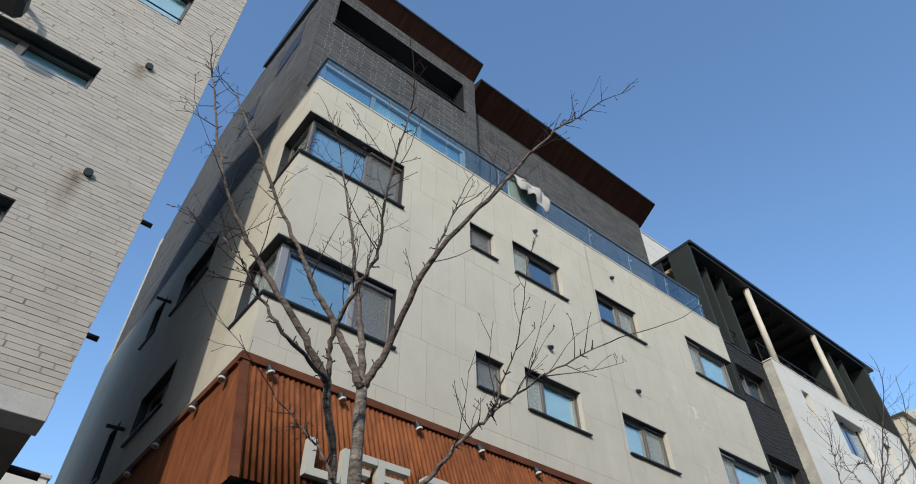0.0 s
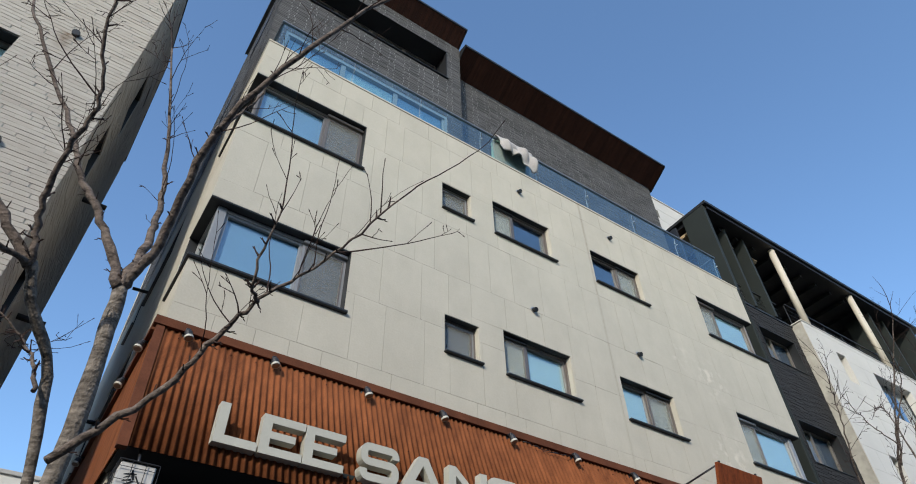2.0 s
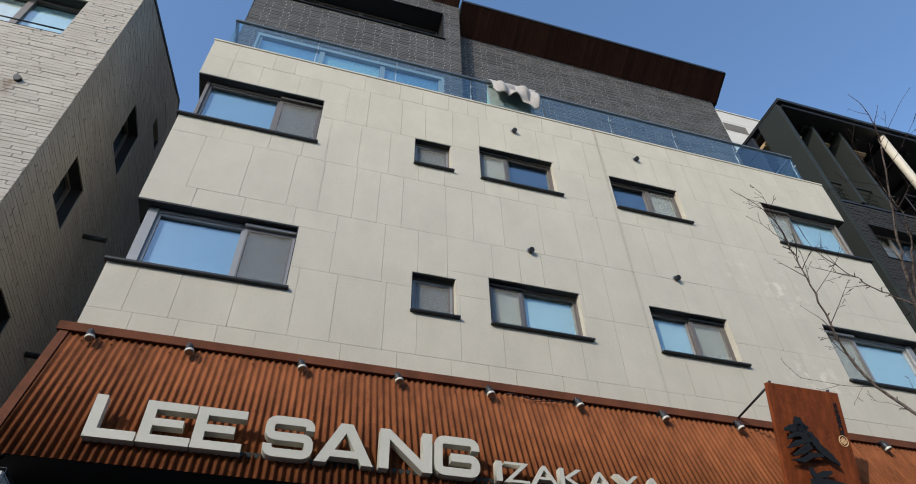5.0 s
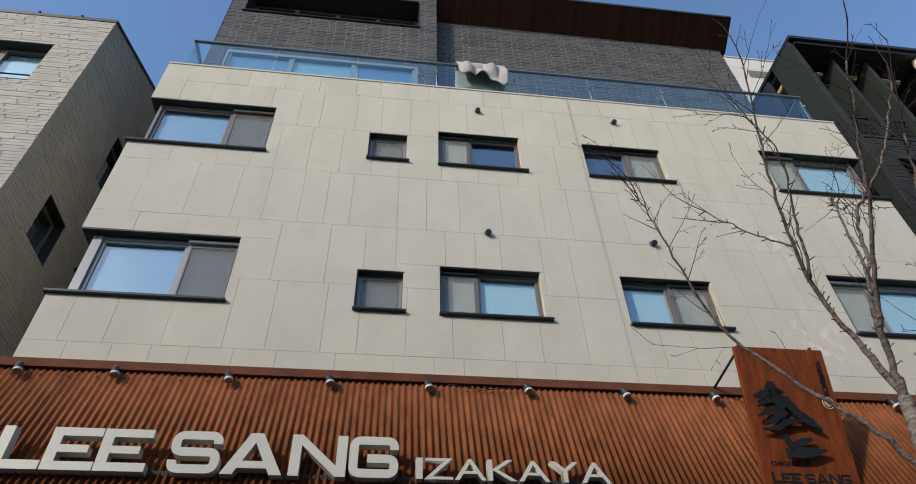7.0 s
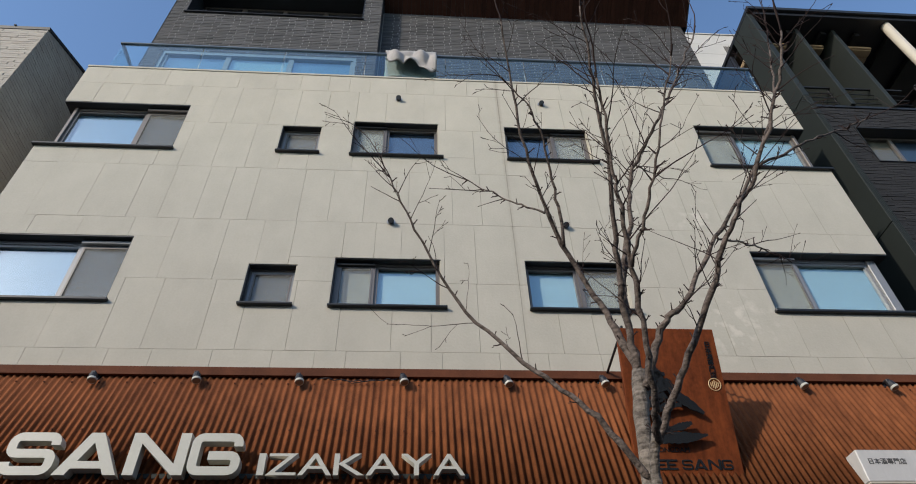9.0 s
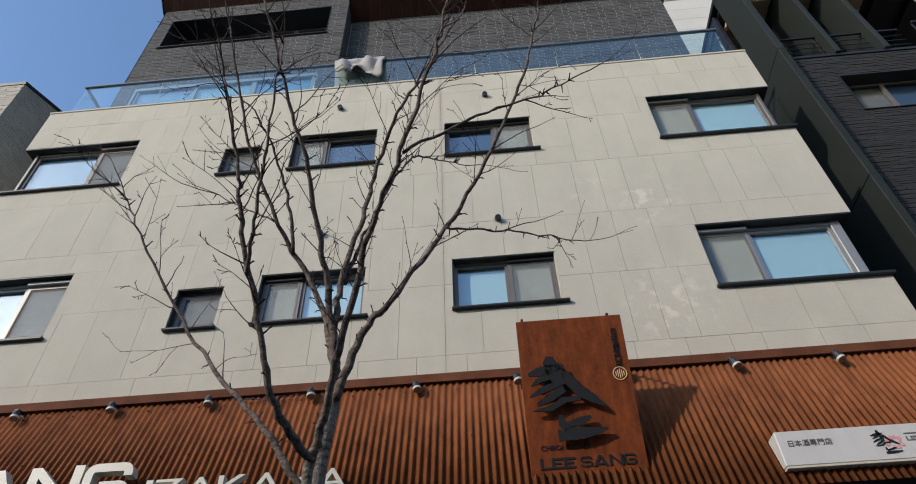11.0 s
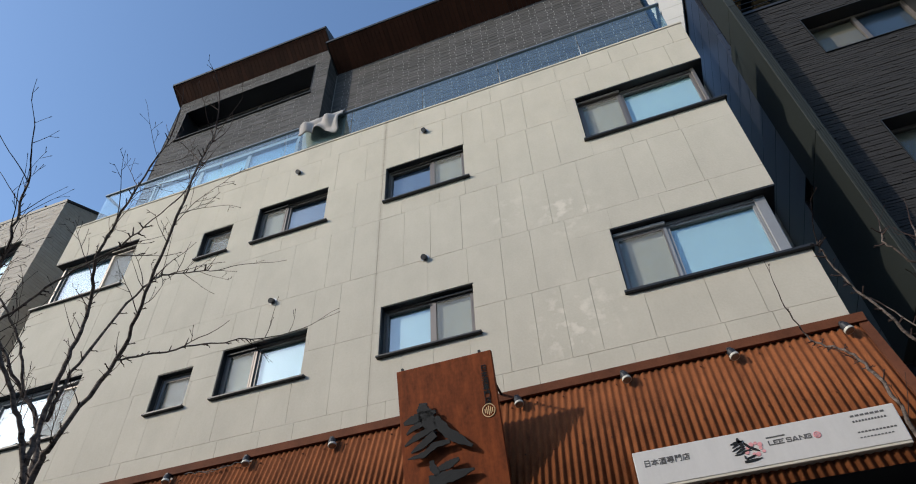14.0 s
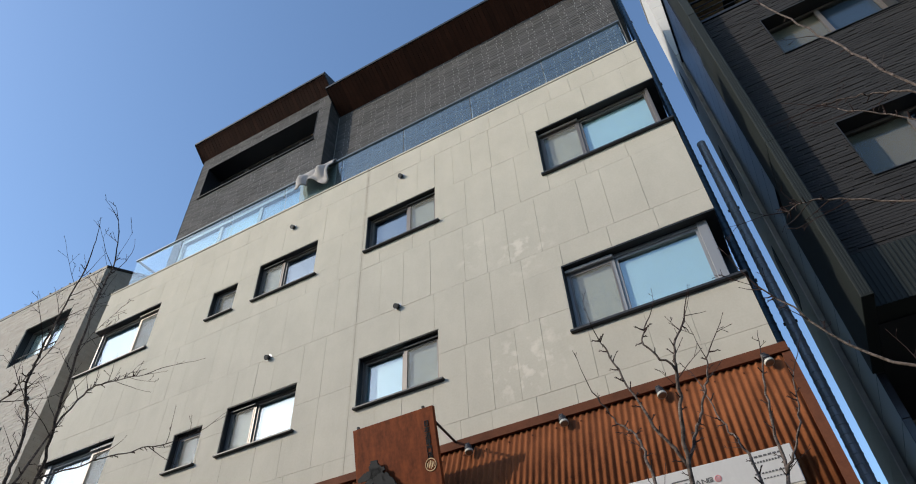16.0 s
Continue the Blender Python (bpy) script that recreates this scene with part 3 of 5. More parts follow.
    part("blind", boxes([(*sorted((xf + s * 0.061, xf + s * 0.075)), inset + 0.101, WRAP - 0.03, z0 + 0.04, z1 - 0.03)]), BLIND_GREY, win)

for y0, y1, z0, z1 in left_holes[2:]:
    win = part("side_window", boxes([(XL + 0.012, XL + 0.27, y0 + 0.001, y0 + 0.013, z0, z1), (XL + 0.012, XL + 0.27, y1 - 0.013, y1 - 0.001, z0, z1), (XL + 0.012, XL + 0.27, y0 + 0.013, y1 - 0.013, z1 - 0.013, z1 - 0.001)]), METAL, main)
    part("window_sill", soft_box(XL - 0.05, XL + 0.06, y0 - 0.05, y1 + 0.02, z0 - 0.035, z0, 0.006), METAL, win)
    part("sash_frame", boxes([(XL + 0.15, XL + 0.20, a, b, c, d) for a, b, c, d in ((y0 + 0.014, y0 + 0.06, z0, z1 - 0.014), (y1 - 0.06, y1 - 0.014, z0, z1 - 0.014), ((y0 + y1) / 2 - 0.03, (y0 + y1) / 2 + 0.03, z0, z1 - 0.014), (y0 + 0.06, y1 - 0.06, z1 - 0.06, z1 - 0.014))]), ALUM, win)
    p = part("pane", boxes([(XL + 0.17, XL + 0.176, y0 + 0.03, y1 - 0.03, z0, z1 - 0.02)]), PANE, win)
    p.visible_shadow = False
    part("blind", boxes([(XL + 0.22, XL + 0.235, y0 + 0.02, y1 - 0.02, z0, z1 - 0.02)]), ROOM_DARK, win)
for y, z in ((5.6, 10.0), (5.4, 7.05)):
    part("drain_spout", tube([(XL + 0.05, y, z), (XL - 0.30, y, z - 0.02)], 0.034), BLACK, main)

# ---- top storey ----
Y1, Y2, XS = 0.95, 1.33, -0.57
PW = (-4.79, -0.97, 15.33, 16.55)
DOOR = (-4.80, -0.97, ZT + 0.05, 13.72)
part("top_storey_wall", boxes(stand(minus((XL + 0.06, XS - 0.02, ZT - 0.2, 17.12), [PW, DOOR]), Y1 + 0.02, Y1 + 0.24, "y") + [(XS - 0.26, XS - 0.02, Y1 + 0.24, 2.0, ZT - 0.2, 17.12)]), BRICK_DARK_BED, main, "dark grey long-format brick with pale joints")
part("top_storey_wall", boxes([(XS - 0.02, XR - 0.06, Y2 + 0.02, Y2 + 0.24, ZT - 0.2, 16.45), (XR - 0.28, XR - 0.06, Y2 + 0.24, DEEP, ZT - 0.2, 16.4)]), BRICK_DARK_BED, main)
side_top = [(Y1 + 0.02, ZT - 0.2), (DEEP, ZT - 0.2), (DEEP, 15.9), (8.1, 18.6), (5.0, 18.5), (Y1 + 0.02, 17.2)]
part("top_storey_wall", prism(side_top, XL + 0.02, XL + 0.24, "x"), BRICK_DARK_BED, main)
rng = random.Random(11)
LONG, HIGH = 0.39, 0.062
third = (0.0, 0.36, 0.0, 0.36, 0.08, 0.42)
wall_a = courses(XL + 0.02, XS, ZT, 17.10, [(PW[0] - 0.0, PW[1], PW[2], PW[3]), DOOR], LONG, HIGH, 0.019, 0.009, third, rng)
wall_b = courses(XS + 0.02, XR - 0.04, ZT, 16.42, [], LONG, HIGH, 0.019, 0.009, third, rng)
wall_c = [r for r in courses(Y1 + 0.004, DEEP, ZT, 18.5, [(2.1, 3.3, 15.75, 16.65), (4.3, 5.2, 15.2, 16.0)], LONG, HIGH, 0.017, 0.009, third, rng)
          if r[3] < (16.9 + (r[0] - Y1) * 0.40 if r[0] < 5 else 18.5 if r[0] < 8.1 else 18.5 - (r[0] - 8.1) * 0.85)]
tagged(part("top_storey_bricks", bricks_mesh(wall_a, Y1 + 0.02, "y", -1, rng, (0.004, 0.010)), BRICK_DARK, main), kind="stuff")
tagged(part("top_storey_bricks", bricks_mesh(wall_b, Y2 + 0.02, "y", -1, rng, (0.004, 0.010)), BRICK_DARK, main), kind="stuff")
tagged(part("top_storey_bricks", bricks_mesh(wall_c, XL + 0.02, "x", -1, rng, (0.004, 0.010)), BRICK_DARK, main), kind="stuff")
step_b = courses(Y1 + 0.008, Y2 + 0.01, ZT, 17.10, [], LONG, HIGH, 0.019, 0.009, third, rng)
tagged(part("top_storey_bricks", bricks_mesh(step_b, XS - 0.02, "x", 1, rng, (0.016, 0.02)), BRICK_DARK, main), kind="stuff")
for y0, y1, z0, z1 in ((2.1, 3.3, 15.75, 16.65), (4.3, 5.2, 15.2, 16.0)):
    win = part("side_window", boxes([(XL + 0.006, XL + 0.019, y0, y1, z0, z1)]), BLACK, main)
    part("window_frame", boxes([(XL - 0.004, XL + 0.005, y0, y0 + 0.05, z0, z1), (XL - 0.004, XL + 0.005, y1 - 0.05, y1, z0, z1), (XL - 0.004, XL + 0.005, y0 + 0.05, y1 - 0.05, z0, z0 + 0.05)]), METAL, win)
# long loggia window
x0, x1, z0, z1 = PW
win = part("loggia_window", boxes(reveal(x0 + 0.001, x1 - 0.001, z0 + 0.001, z1 - 0.001, Y1 + 0.002, Y1 + 0.62)), BLACK, main, "long dark loggia opening")
part("window_sill", soft_box(x0 - 0.03, x1 + 0.03, Y1 - 0.03, Y1 + 0.05, z0 - 0.03, z0 - 0.002, 0.005), METAL, win)
for k in range(4):
    a = x0 + 0.02 + k * (x1 - x0 - 0.04) / 4
    b = a + (x1 - x0 - 0.04) / 4
    part("sash_frame", boxes([(a, a + 0.05, Y1 + 0.5, Y1 + 0.56, z0 + 0.02, z1 - 0.02), (b - 0.05, b, Y1 + 0.5, Y1 + 0.56, z0 + 0.02, z1 - 0.02), (a + 0.05, b - 0.05, Y1 + 0.5, Y1 + 0.56, z1 - 0.08, z1 - 0.02), (a + 0.05, b - 0.05, Y1 + 0.5, Y1 + 0.56, z0 + 0.02, z0 + 0.07)]), ALUM_BROWN, win)
    part("pane", boxes([(a + 0.05, b - 0.05, Y1 + 0.53, Y1 + 0.536, z0 + 0.07, z1 - 0.08)]), PANE, win)
# dark sheet in place of the unlit room's depth
part("room_wall", boxes([(x0, x1, Y1 + 0.61, Y1 + 0.66, z0, z1)]), ROOM_DARK, win)
# terrace doors behind the railing
x0, x1, z0, z1 = DOOR
win = part("terrace_door", boxes([(x0, x0 + 0.06, Y1 + 0.03, Y1 + 0.12, z0, z1), (x1 - 0.06, x1, Y1 + 0.03, Y1 + 0.12, z0, z1), (x0 + 0.06, x1 - 0.06, Y1 + 0.03, Y1 + 0.12, z1 - 0.1, z1)]), DOOR_FRAME, main, "wide sliding terrace door with a pale frame")
for k in range(3):
    a = x0 + 0.06 + k * (x1 - x0 - 0.12) / 3
    b = a + (x1 - x0 - 0.12) / 3
    part("sash_frame", boxes([(a, a + 0.05, Y1 + 0.06, Y1 + 0.1, z0, z1 - 0.1), (b - 0.05, b, Y1 + 0.06, Y1 + 0.1, z0, z1 - 0.1)]), DOOR_FRAME, win)
    part("pane", boxes([(a + 0.05, b - 0.05, Y1 + 0.075, Y1 + 0.081, z0, z1 - 0.1)]), PANE, win)
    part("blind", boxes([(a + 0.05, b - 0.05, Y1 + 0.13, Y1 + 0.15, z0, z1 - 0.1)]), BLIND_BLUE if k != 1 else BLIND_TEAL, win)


def eave(x0, x1, yf, zf, yw, zw, peak):
    """A mono-pitch roof edge: fascia, sloping board soffit, sheet roof behind."""
    roof = part("roof", prism([(yf + 0.02, zf), (yf + 0.02, zf - 0.045), (yw + 0.05, zw + 0.02), (yw + 0.3, zw + 0.02), (peak[0], peak[1] - 0.1), (peak[0], peak[1])], x0 + 0.02, x1 - 0.02, "x"), METAL, main, "dark sheet-metal roof edge")
    part("fascia", soft_box(x0, x1, yf - 0.01, yf + 0.018, zf - 0.06, zf + 0.02, 0.004), METAL, roof, "thin dark metal fascia")
    n = int((x1 - x0) / 0.105)
    for k in range(n):
        a = x0 + 0.03 + k * (x1 - x0 - 0.06) / n
        b = a + (x1 - x0 - 0.06) / n - 0.006
        part("soffit_board", prism([(yf + 0.02, zf - 0.05), (yf + 0.02, zf - 0.07), (yw + 0.02, zw - 0.012), (yw + 0.04, zw + 0.012)], a, b, "x"), WOOD, roof)
    part("end_trim", prism([(yf - 0.01, zf + 0.02), (yf - 0.01, zf - 0.06), (yw + 0.03, zw - 0.04), (yw + 0.3, zw - 0.04), (peak[0], peak[1] - 0.15), (peak[0], peak[1] + 0.02)], x1 - 0.019, x1, "x"), METAL, roof)
    part("end_trim", prism([(yf - 0.01, zf + 0.02), (yf - 0.01, zf - 0.06), (yw + 0.03, zw - 0.04), (yw + 0.3, zw - 0.04), (peak[0], peak[1] - 0.15), (peak[0], peak[1] + 0.02)], x0, x0 + 0.019, "x"), METAL, roof)


eave(-5.19, -0.575, 0.55, 17.50, Y1, 17.10, (5.0, 18.5))
eave(-0.57, 6.80, 0.67, 16.90, Y2, 16.42, (5.0, 17.9))

# ---- terrace railing ----
RY, RZ = 0.19, 12.58
railing = root("terrace_railing", (0.8, RY, ZT), "tinted glass terrace railing with a dark metal handrail", "railing")
RL, RR = -4.98, 6.55
part("handrail", soft_box(RL - 0.03, RR + 0.03, RY - 0.03, RY + 0.03, RZ - 0.045, RZ, 0.01), HANDRAIL, railing, "slim dark blue-grey handrail")
part("handrail", soft_box(RL - 0.03, RL + 0.03, RY + 0.031, Y1, RZ - 0.045, RZ, 0.01), HANDRAIL, railing)
part("handrail", soft_box(RR - 0.03, RR + 0.03, RY + 0.031, Y2, RZ - 0.045, RZ, 0.01), HANDRAIL, railing)
NP = 8
for k in range(NP):
    a = RL + k * (RR - RL) / NP + 0.008
    b = RL + (k + 1) * (RR - RL) / NP - 0.008
    p = part("glass_panel", boxes([(a, b, RY - 0.006, RY + 0.006, ZT + 0.014, RZ - 0.046)]), RAIL_GLASS, railing)
    p.visible_shadow = False
    for x in (b + 0.008,):
        post = part("post", tube([(x, RY + 0.06, ZT), (x, RY + 0.06, RZ - 0.35), (x, RY + 0.035, RZ - 0.16), (x, RY + 0.02, RZ - 0.06)], 0.0065, 8), STEEL, railing)
        for z in (ZT + 0.2, RZ - 0.3):
            part("clamp", tube([(x, RY - 0.014, z), (x, RY + 0.06, z)], 0.013, 8), STEEL, post)
for x, yb in ((RL, Y1), (RR, Y2)):
    p = part("glass_panel", boxes([(x - 0.006, x + 0.006, RY + 0.03, yb - 0.01, ZT + 0.014, RZ - 0.046)]), RAIL_GLASS, railing)
    p.visible_shadow = False


def drape(x0, x1, y, top, front, rear, seed, mat, name, label):
    """A cloth thrown over the handrail, with folds."""
    r = random.Random(seed)
    nu, nv = 26, 30
    ph = [r.uniform(0, 6) for _ in range(4)]
    v, f = [], []
    for j in range(nv + 1):
        s = j / nv
        for i in range(nu + 1):
            u = i / nu
            hem = 0.70 + 0.35 * u + 0.12 * math.sin(7.5 * u + ph[0]) + 0.05 * math.sin(13 * u + ph[1])
            if s < 0.4:
                d = (0.4 - s) / 0.4 * rear
                yy, zz = y + 0.05 + 0.02 * math.sin(8 * u + ph[2]), top - d
            elif s < 0.5:
                a = (s - 0.4) / 0.1 * math.pi
                yy, zz = y + 0.05 * math.cos(a), top + (0.045 + 0.02 * math.sin(9 * u + ph[3])) * math.sin(a)
            else:
                d = (s - 0.5) / 0.5 * front * hem
                swell = 0.09 * math.sin(7 * u + ph[2] + 4 * d) + 0.04 * math.sin(17 * u + ph[3] - 6 * d)
                yy, zz = y - 0.05 - 0.05 * math.sin(min(1, d / front) * 2.6) - abs(swell) * min(1, d * 5), top - d
            v.append((x0 + (x1 - x0) * (u + 0.05 * math.sin(4 * s + ph[1]) * (1 - u)), yy, zz))
    for j in range(nv):
        for i in range(nu):
            a = j * (nu + 1) + i
            f.append((a, a + 1, a + nu + 2, a + nu + 1))
    me = bpy.data.meshes.new(name)
    me.from_pydata(v, [], f)
    me.polygons.foreach_set("use_smooth", [True] * len(f))
    ob = thing(name, me, mat, label, "laundry")
    thick = ob.modifiers.new("thickness", "SOLIDIFY")
    thick.thickness = 0.015
    return ob


drape(-0.27, 0.62, RY, RZ + 0.02, 0.66, 0.7, 3, CLOTH, "blanket", "greige blanket drying over the terrace handrail")
drape(-0.28, 0.45, RY + 0.10, RZ - 0.05, 0.05, 0.95, 5, CLOTH_GREEN, "bed_sheet", "pale green sheet hanging inside the glass railing")

# ---- rusted canopy band ----
ZB, ZC = 4.08, 5.57          # lower and upper edge of the sheets
YB, YC = -0.60, -0.09
canopy = root("sign_canopy", (0.8, -0.1, ZB), "rust-brown corrugated steel canopy band round the shop front", "canopy")
part("top_cap", prism([(YC - 0.05, 5.65), (YC - 0.05, 5.555), (YC + 0.04, 5.555), (YC + 0.04, 5.62), (-0.004, 5.64), (-0.004, 5.66)], XL - 0.10, XR + 0.06, "x"), RUST_TRIM, canopy, "dark rusted cap rail")
part("top_cap", prism([(XL - 0.10, 5.65), (XL - 0.10, 5.555), (XL - 0.03, 5.555), (XL - 0.004, 5.62), (XL - 0.004, 5.66)], -0.004, 6.0, "y"), RUST_TRIM, canopy)


def corrugated(x0, x1, lift, rng):
    """One corrugated sheet on the sloping front, as thin as it is, closed at its lower edge."""
    pitch, amp, per = 0.067, 0.0135, 10
    n = max(2, int((x1 - x0) / pitch * per))
    slope = Vector((0, YB - YC, ZB - ZC))
    normal = Vector((0, -(ZC - ZB), YB - YC)).normalized()
    v, f = [], []
    for i in range(n + 1):
        x = x0 + (x1 - x0) * i / n
        d = amp * math.cos(2 * math.pi * x / pitch) + lift
        for s, off in ((0, 0), (1, 0), (1, -0.003), (0, -0.003)):
            v.append(tuple(Vector((x, YC, ZC)) + slope * s + normal * (d + off)))
    for i in range(n):
        a, b = 4 * i, 4 * i + 4
        for j in range(4):
            f.append((a + j, a + (j + 1) % 4, b + (j + 1) % 4, b + j))
    me = bpy.data.meshes.new("sheet")
    me.from_pydata(v, [], f)
    me.polygons.foreach_set("use_smooth", [k % 4 in (0, 2) for k in range(len(f))])
    return me


rng = random.Random(8)
x, k = XL - 0.01, 0
while x < XR - 0.05:
    w = min(0.84, XR - 0.03 - x)
    part("corrugated_sheet", corrugated(x, x + w + 0.03, 0.0035 * (k % 2), rng), RUST, canopy)
    x += w
    k += 1
# corner trims, side sheets, underside
for xa, s in ((XL, 1), (XR, -1)):
    part("corner_trim", prism([(YC - 0.02, ZC + 0.02), (YB - 0.03, ZB - 0.02), (YB + 0.05, ZB - 0.02), (YC + 0.06, ZC + 0.02)], *sorted((xa - s * 0.07, xa + s * 0.012)), "x"), RUST_TRIM, canopy, "flat rusted corner trim")
    part("end_plate", prism([(YC + 0.05, ZC), (YB + 0.045, ZB - 0.01), (-0.01, ZB - 0.01), (-0.01, ZC)], *sorted((xa - s * 0.055, xa - s * 0.045)), "x"), RUST, canopy)
for y0, y1, m in ((0.0, 0.99, RUST), (1.0, 1.99, RUST), (2.0, 3.99, RUST), (4.0, 5.99, RUST)):
    part("side_sheet", soft_box(XL - 0.056, XL - 0.045, y0, y1, ZB - 0.01, ZC, 0.002), m, canopy, "flat steel side sheet")
part("underside", boxes([(XL - 0.03, XR + 0.03, YB + 0.06, 0.04, ZB + 0.02, ZB + 0.05)]), BLACK, canopy, "dark underside")
# screw heads
heads = []
for k in range(170):
    xs = XL + 0.163 + k * 0.067
    s = (0.08, 0.50, 0.50, 0.92)[k % 4]
    if k % 2 == 0 and xs < XR - 0.12:
        yy, zz = YC + (YB - YC) * s, ZC + (ZB - ZC) * s
        heads.append((xs - 0.007, xs + 0.007, yy - 0.022, yy - 0.005, zz - 0.007, zz + 0.007))
tagged(part("screw_heads", boxes(heads), RUST_TRIM, canopy), kind="stuff")


# ---- spot lamps ----
def spot_lamp():
    base = root("spot_lamp", (0, 0, 0), "small dark spot lamp with a white rim on the canopy", "lamp", "spot lamps along the canopy")
    part("bracket", soft_box(-0.03, 0.03, 0.0, 0.05, -0.02, 0.05, 0.006), BLACK, base, local=True)
    part("arm", tube([(0, 0.02, 0.02), (0.0, -0.05, 0.03), (0.004, -0.075, 0.012)], 0.014, 8), BLACK, base, local=True)
    part("knuckle", soft_box(-0.022, 0.024, -0.10, -0.055, -0.01, 0.03, 0.006), BLACK, base, local=True)
    part("housing", tube([(0.004, -0.078, 0.012), (0.010, -0.086, -0.015), (0.022, -0.100, -0.070)], [0.020, 0.040, 0.043], 14, smooth=False), BLACK, base, local=True)
    part("rim", tube([(0.0221, -0.1002, -0.0705), (0.0270, -0.106, -0.094)], [0.046, 0.046], 14, smooth=False), WHITE, base, "white rim", local=True)
    part("lens", tube([(0.0271, -0.1062, -0.0942), (0.0280, -0.1072, -0.099)], [0.040, 0.032], 14, smooth=False), LENS_WHITE, base, local=True)
    return base


lamp = spot_lamp()
lamp.matrix_basis = pose(-4.9, YC - 0.02, 5.53, 0, 0, 0)
for n, x in enumerate((-3.98, -2.88, -1.87, -0.83, 0.23, 1.31, 2.345, 3.42, 4.50, 5.52, 6.51)):
    copy_thing(lamp, pose(x, YC - 0.02, 5.53 - 0.01 * (n % 2), 0, 0, (n * 37 % 11) - 5))
for y in (0.24, 1.06, 2.22, 3.27):
    copy_thing(lamp, pose(XL - 0.03, y, 5.52, 0, 0, -90))

cable = root("loose_cable", (-0.2, YC - 0.06, 5.5), "thin black cable hanging loose under the cap rail", "cable")
rng = random.Random(77)
part("wire", tube([(-0.62 + 0.05 * k, YC - 0.065 - 0.01 * (k % 3), 5.525 - 0.035 * math.sin(math.pi * k / 16) - 0.018 * rng.random()) for k in range(17)], 0.005, 6), BLACK, cable)
part("wire", tube([(-0.45 + 0.04 * k, YC - 0.07 - 0.012 * (k % 2), 5.515 - 0.045 * math.sin(math.pi * k / 10) - 0.02 * rng.random()) for k in range(11)], 0.004, 6), BLACK, cable)

# ---- shop lettering on the canopy ----
NAME_Y, NB, NH = -0.63, 4.275, 0.38


sign = root("channel_letter_sign", (-2.0, NAME_Y, NB), "raised white letters standing on a rail before rusted steel", "sign")
part("carrier_rail", soft_box(-4.45, 0.86, NAME_Y + 0.102, NAME_Y + 0.14, NB + 0.01, NB + 0.06, 0.006), GREEN_METAL, sign, "dark carrier rail")


def stroke(points, wide, bend):
    """The outline of a pen line of even width whose corners are rounded by the given radius."""
    line = [Vector(points[0])]
    for p, q, r in zip(points, points[1:], points[2:]):
        p, q, r = Vector(p), Vector(q), Vector(r)
        a, b = q + (p - q).normalized() * bend, q + (r - q).normalized() * bend
        for k in range(6):
            u = k / 5
            line.append(a * (1 - u) ** 2 + q * 2 * u * (1 - u) + b * u * u)
    line.append(Vector(points[-1]))
    left, right = [], []
    for k, p in enumerate(line):
        d = (line[min(k + 1, len(line) - 1)] - line[max(k - 1, 0)]).normalized()
        side = Vector((-d.y, d.x)) * (wide / 2)
        left.append(tuple(p + side))
        right.append(tuple(p - side))
    return left + right[::-1]


def name_shapes(x0, z0, w, h, bold=0.205):
    """The wide block capitals of the shop sign, w by h in all, as one list of outlines for each."""
    def xz(u, v):
        return (x0 + w * u / 3.37, z0 + h * v)

    def quad(u0, u1, v0, v1):
        return [xz(u0, v0), xz(u1, v0), xz(u1, v1), xz(u0, v1)]

    pen, bend = bold * h, 0.17 * h
    e = 0.10
    out = [[quad(0, 0.09, 0, 1), quad(0.09, 0.39, 0, 0.21)]]
    for u in (0.405, 0.825):
        out.append([quad(u, u + 0.09, 0, 1), quad(u + 0.09, u + 0.41, 0, 0.2), quad(u + 0.09, u + 0.33, 0.41, 0.59), quad(u + 0.09, u + 0.41, 0.8, 1)])
    a, b = 1.40 + 0.04, 1.83 - 0.04
    out.append([stroke([xz(b, 0.70), xz(b, 1 - e), xz(a, 1 - e), xz(a, 0.5), xz(b, 0.5), xz(b, e), xz(a, e), xz(a, 0.30)], pen, bend)])
    a = 1.85
    out.append([[xz(a, 0), xz(a + 0.105, 0), xz(a + 0.26, 0.76), xz(a + 0.26, 1), xz(a + 0.205, 1)], [xz(a + 0.415, 0), xz(a + 0.52, 0), xz(a + 0.315, 1), xz(a + 0.26, 1), xz(a + 0.26, 0.76)],
                [xz(a + 0.1355, 0.15), xz(a + 0.3845, 0.15), xz(a + 0.350, 0.32), xz(a + 0.170, 0.32)]])
    a = 2.42
    out.append([quad(a, a + 0.09, 0, 1), quad(a + 0.40, a + 0.49, 0, 1), [xz(a + 0.09, 1), xz(a + 0.09, 0.74), xz(a + 0.40, 0), xz(a + 0.40, 0.26)]])
    a, b = 2.93 + 0.04, 3.37 - 0.04
    out.append([stroke([xz(b, 0.68), xz(b, 1 - e), xz(a, 1 - e), xz(a, e), xz(b, e), xz(b, 0.46), xz(b - 0.24, 0.46)], pen, bend)])
    return out


def letter_part(outlines, y0, y1, mat, parent):
    """One capital, pushed out from its outlines."""
    bm = bmesh.new()
    for outline in outlines:
        me = prism(outline, y0, y1)
        bm.from_mesh(me)
        bpy.data.meshes.remove(me)
    me = bpy.data.meshes.new("letter")
    bm.to_mesh(me)
    bm.free()
    return part("letter", me, mat, parent)


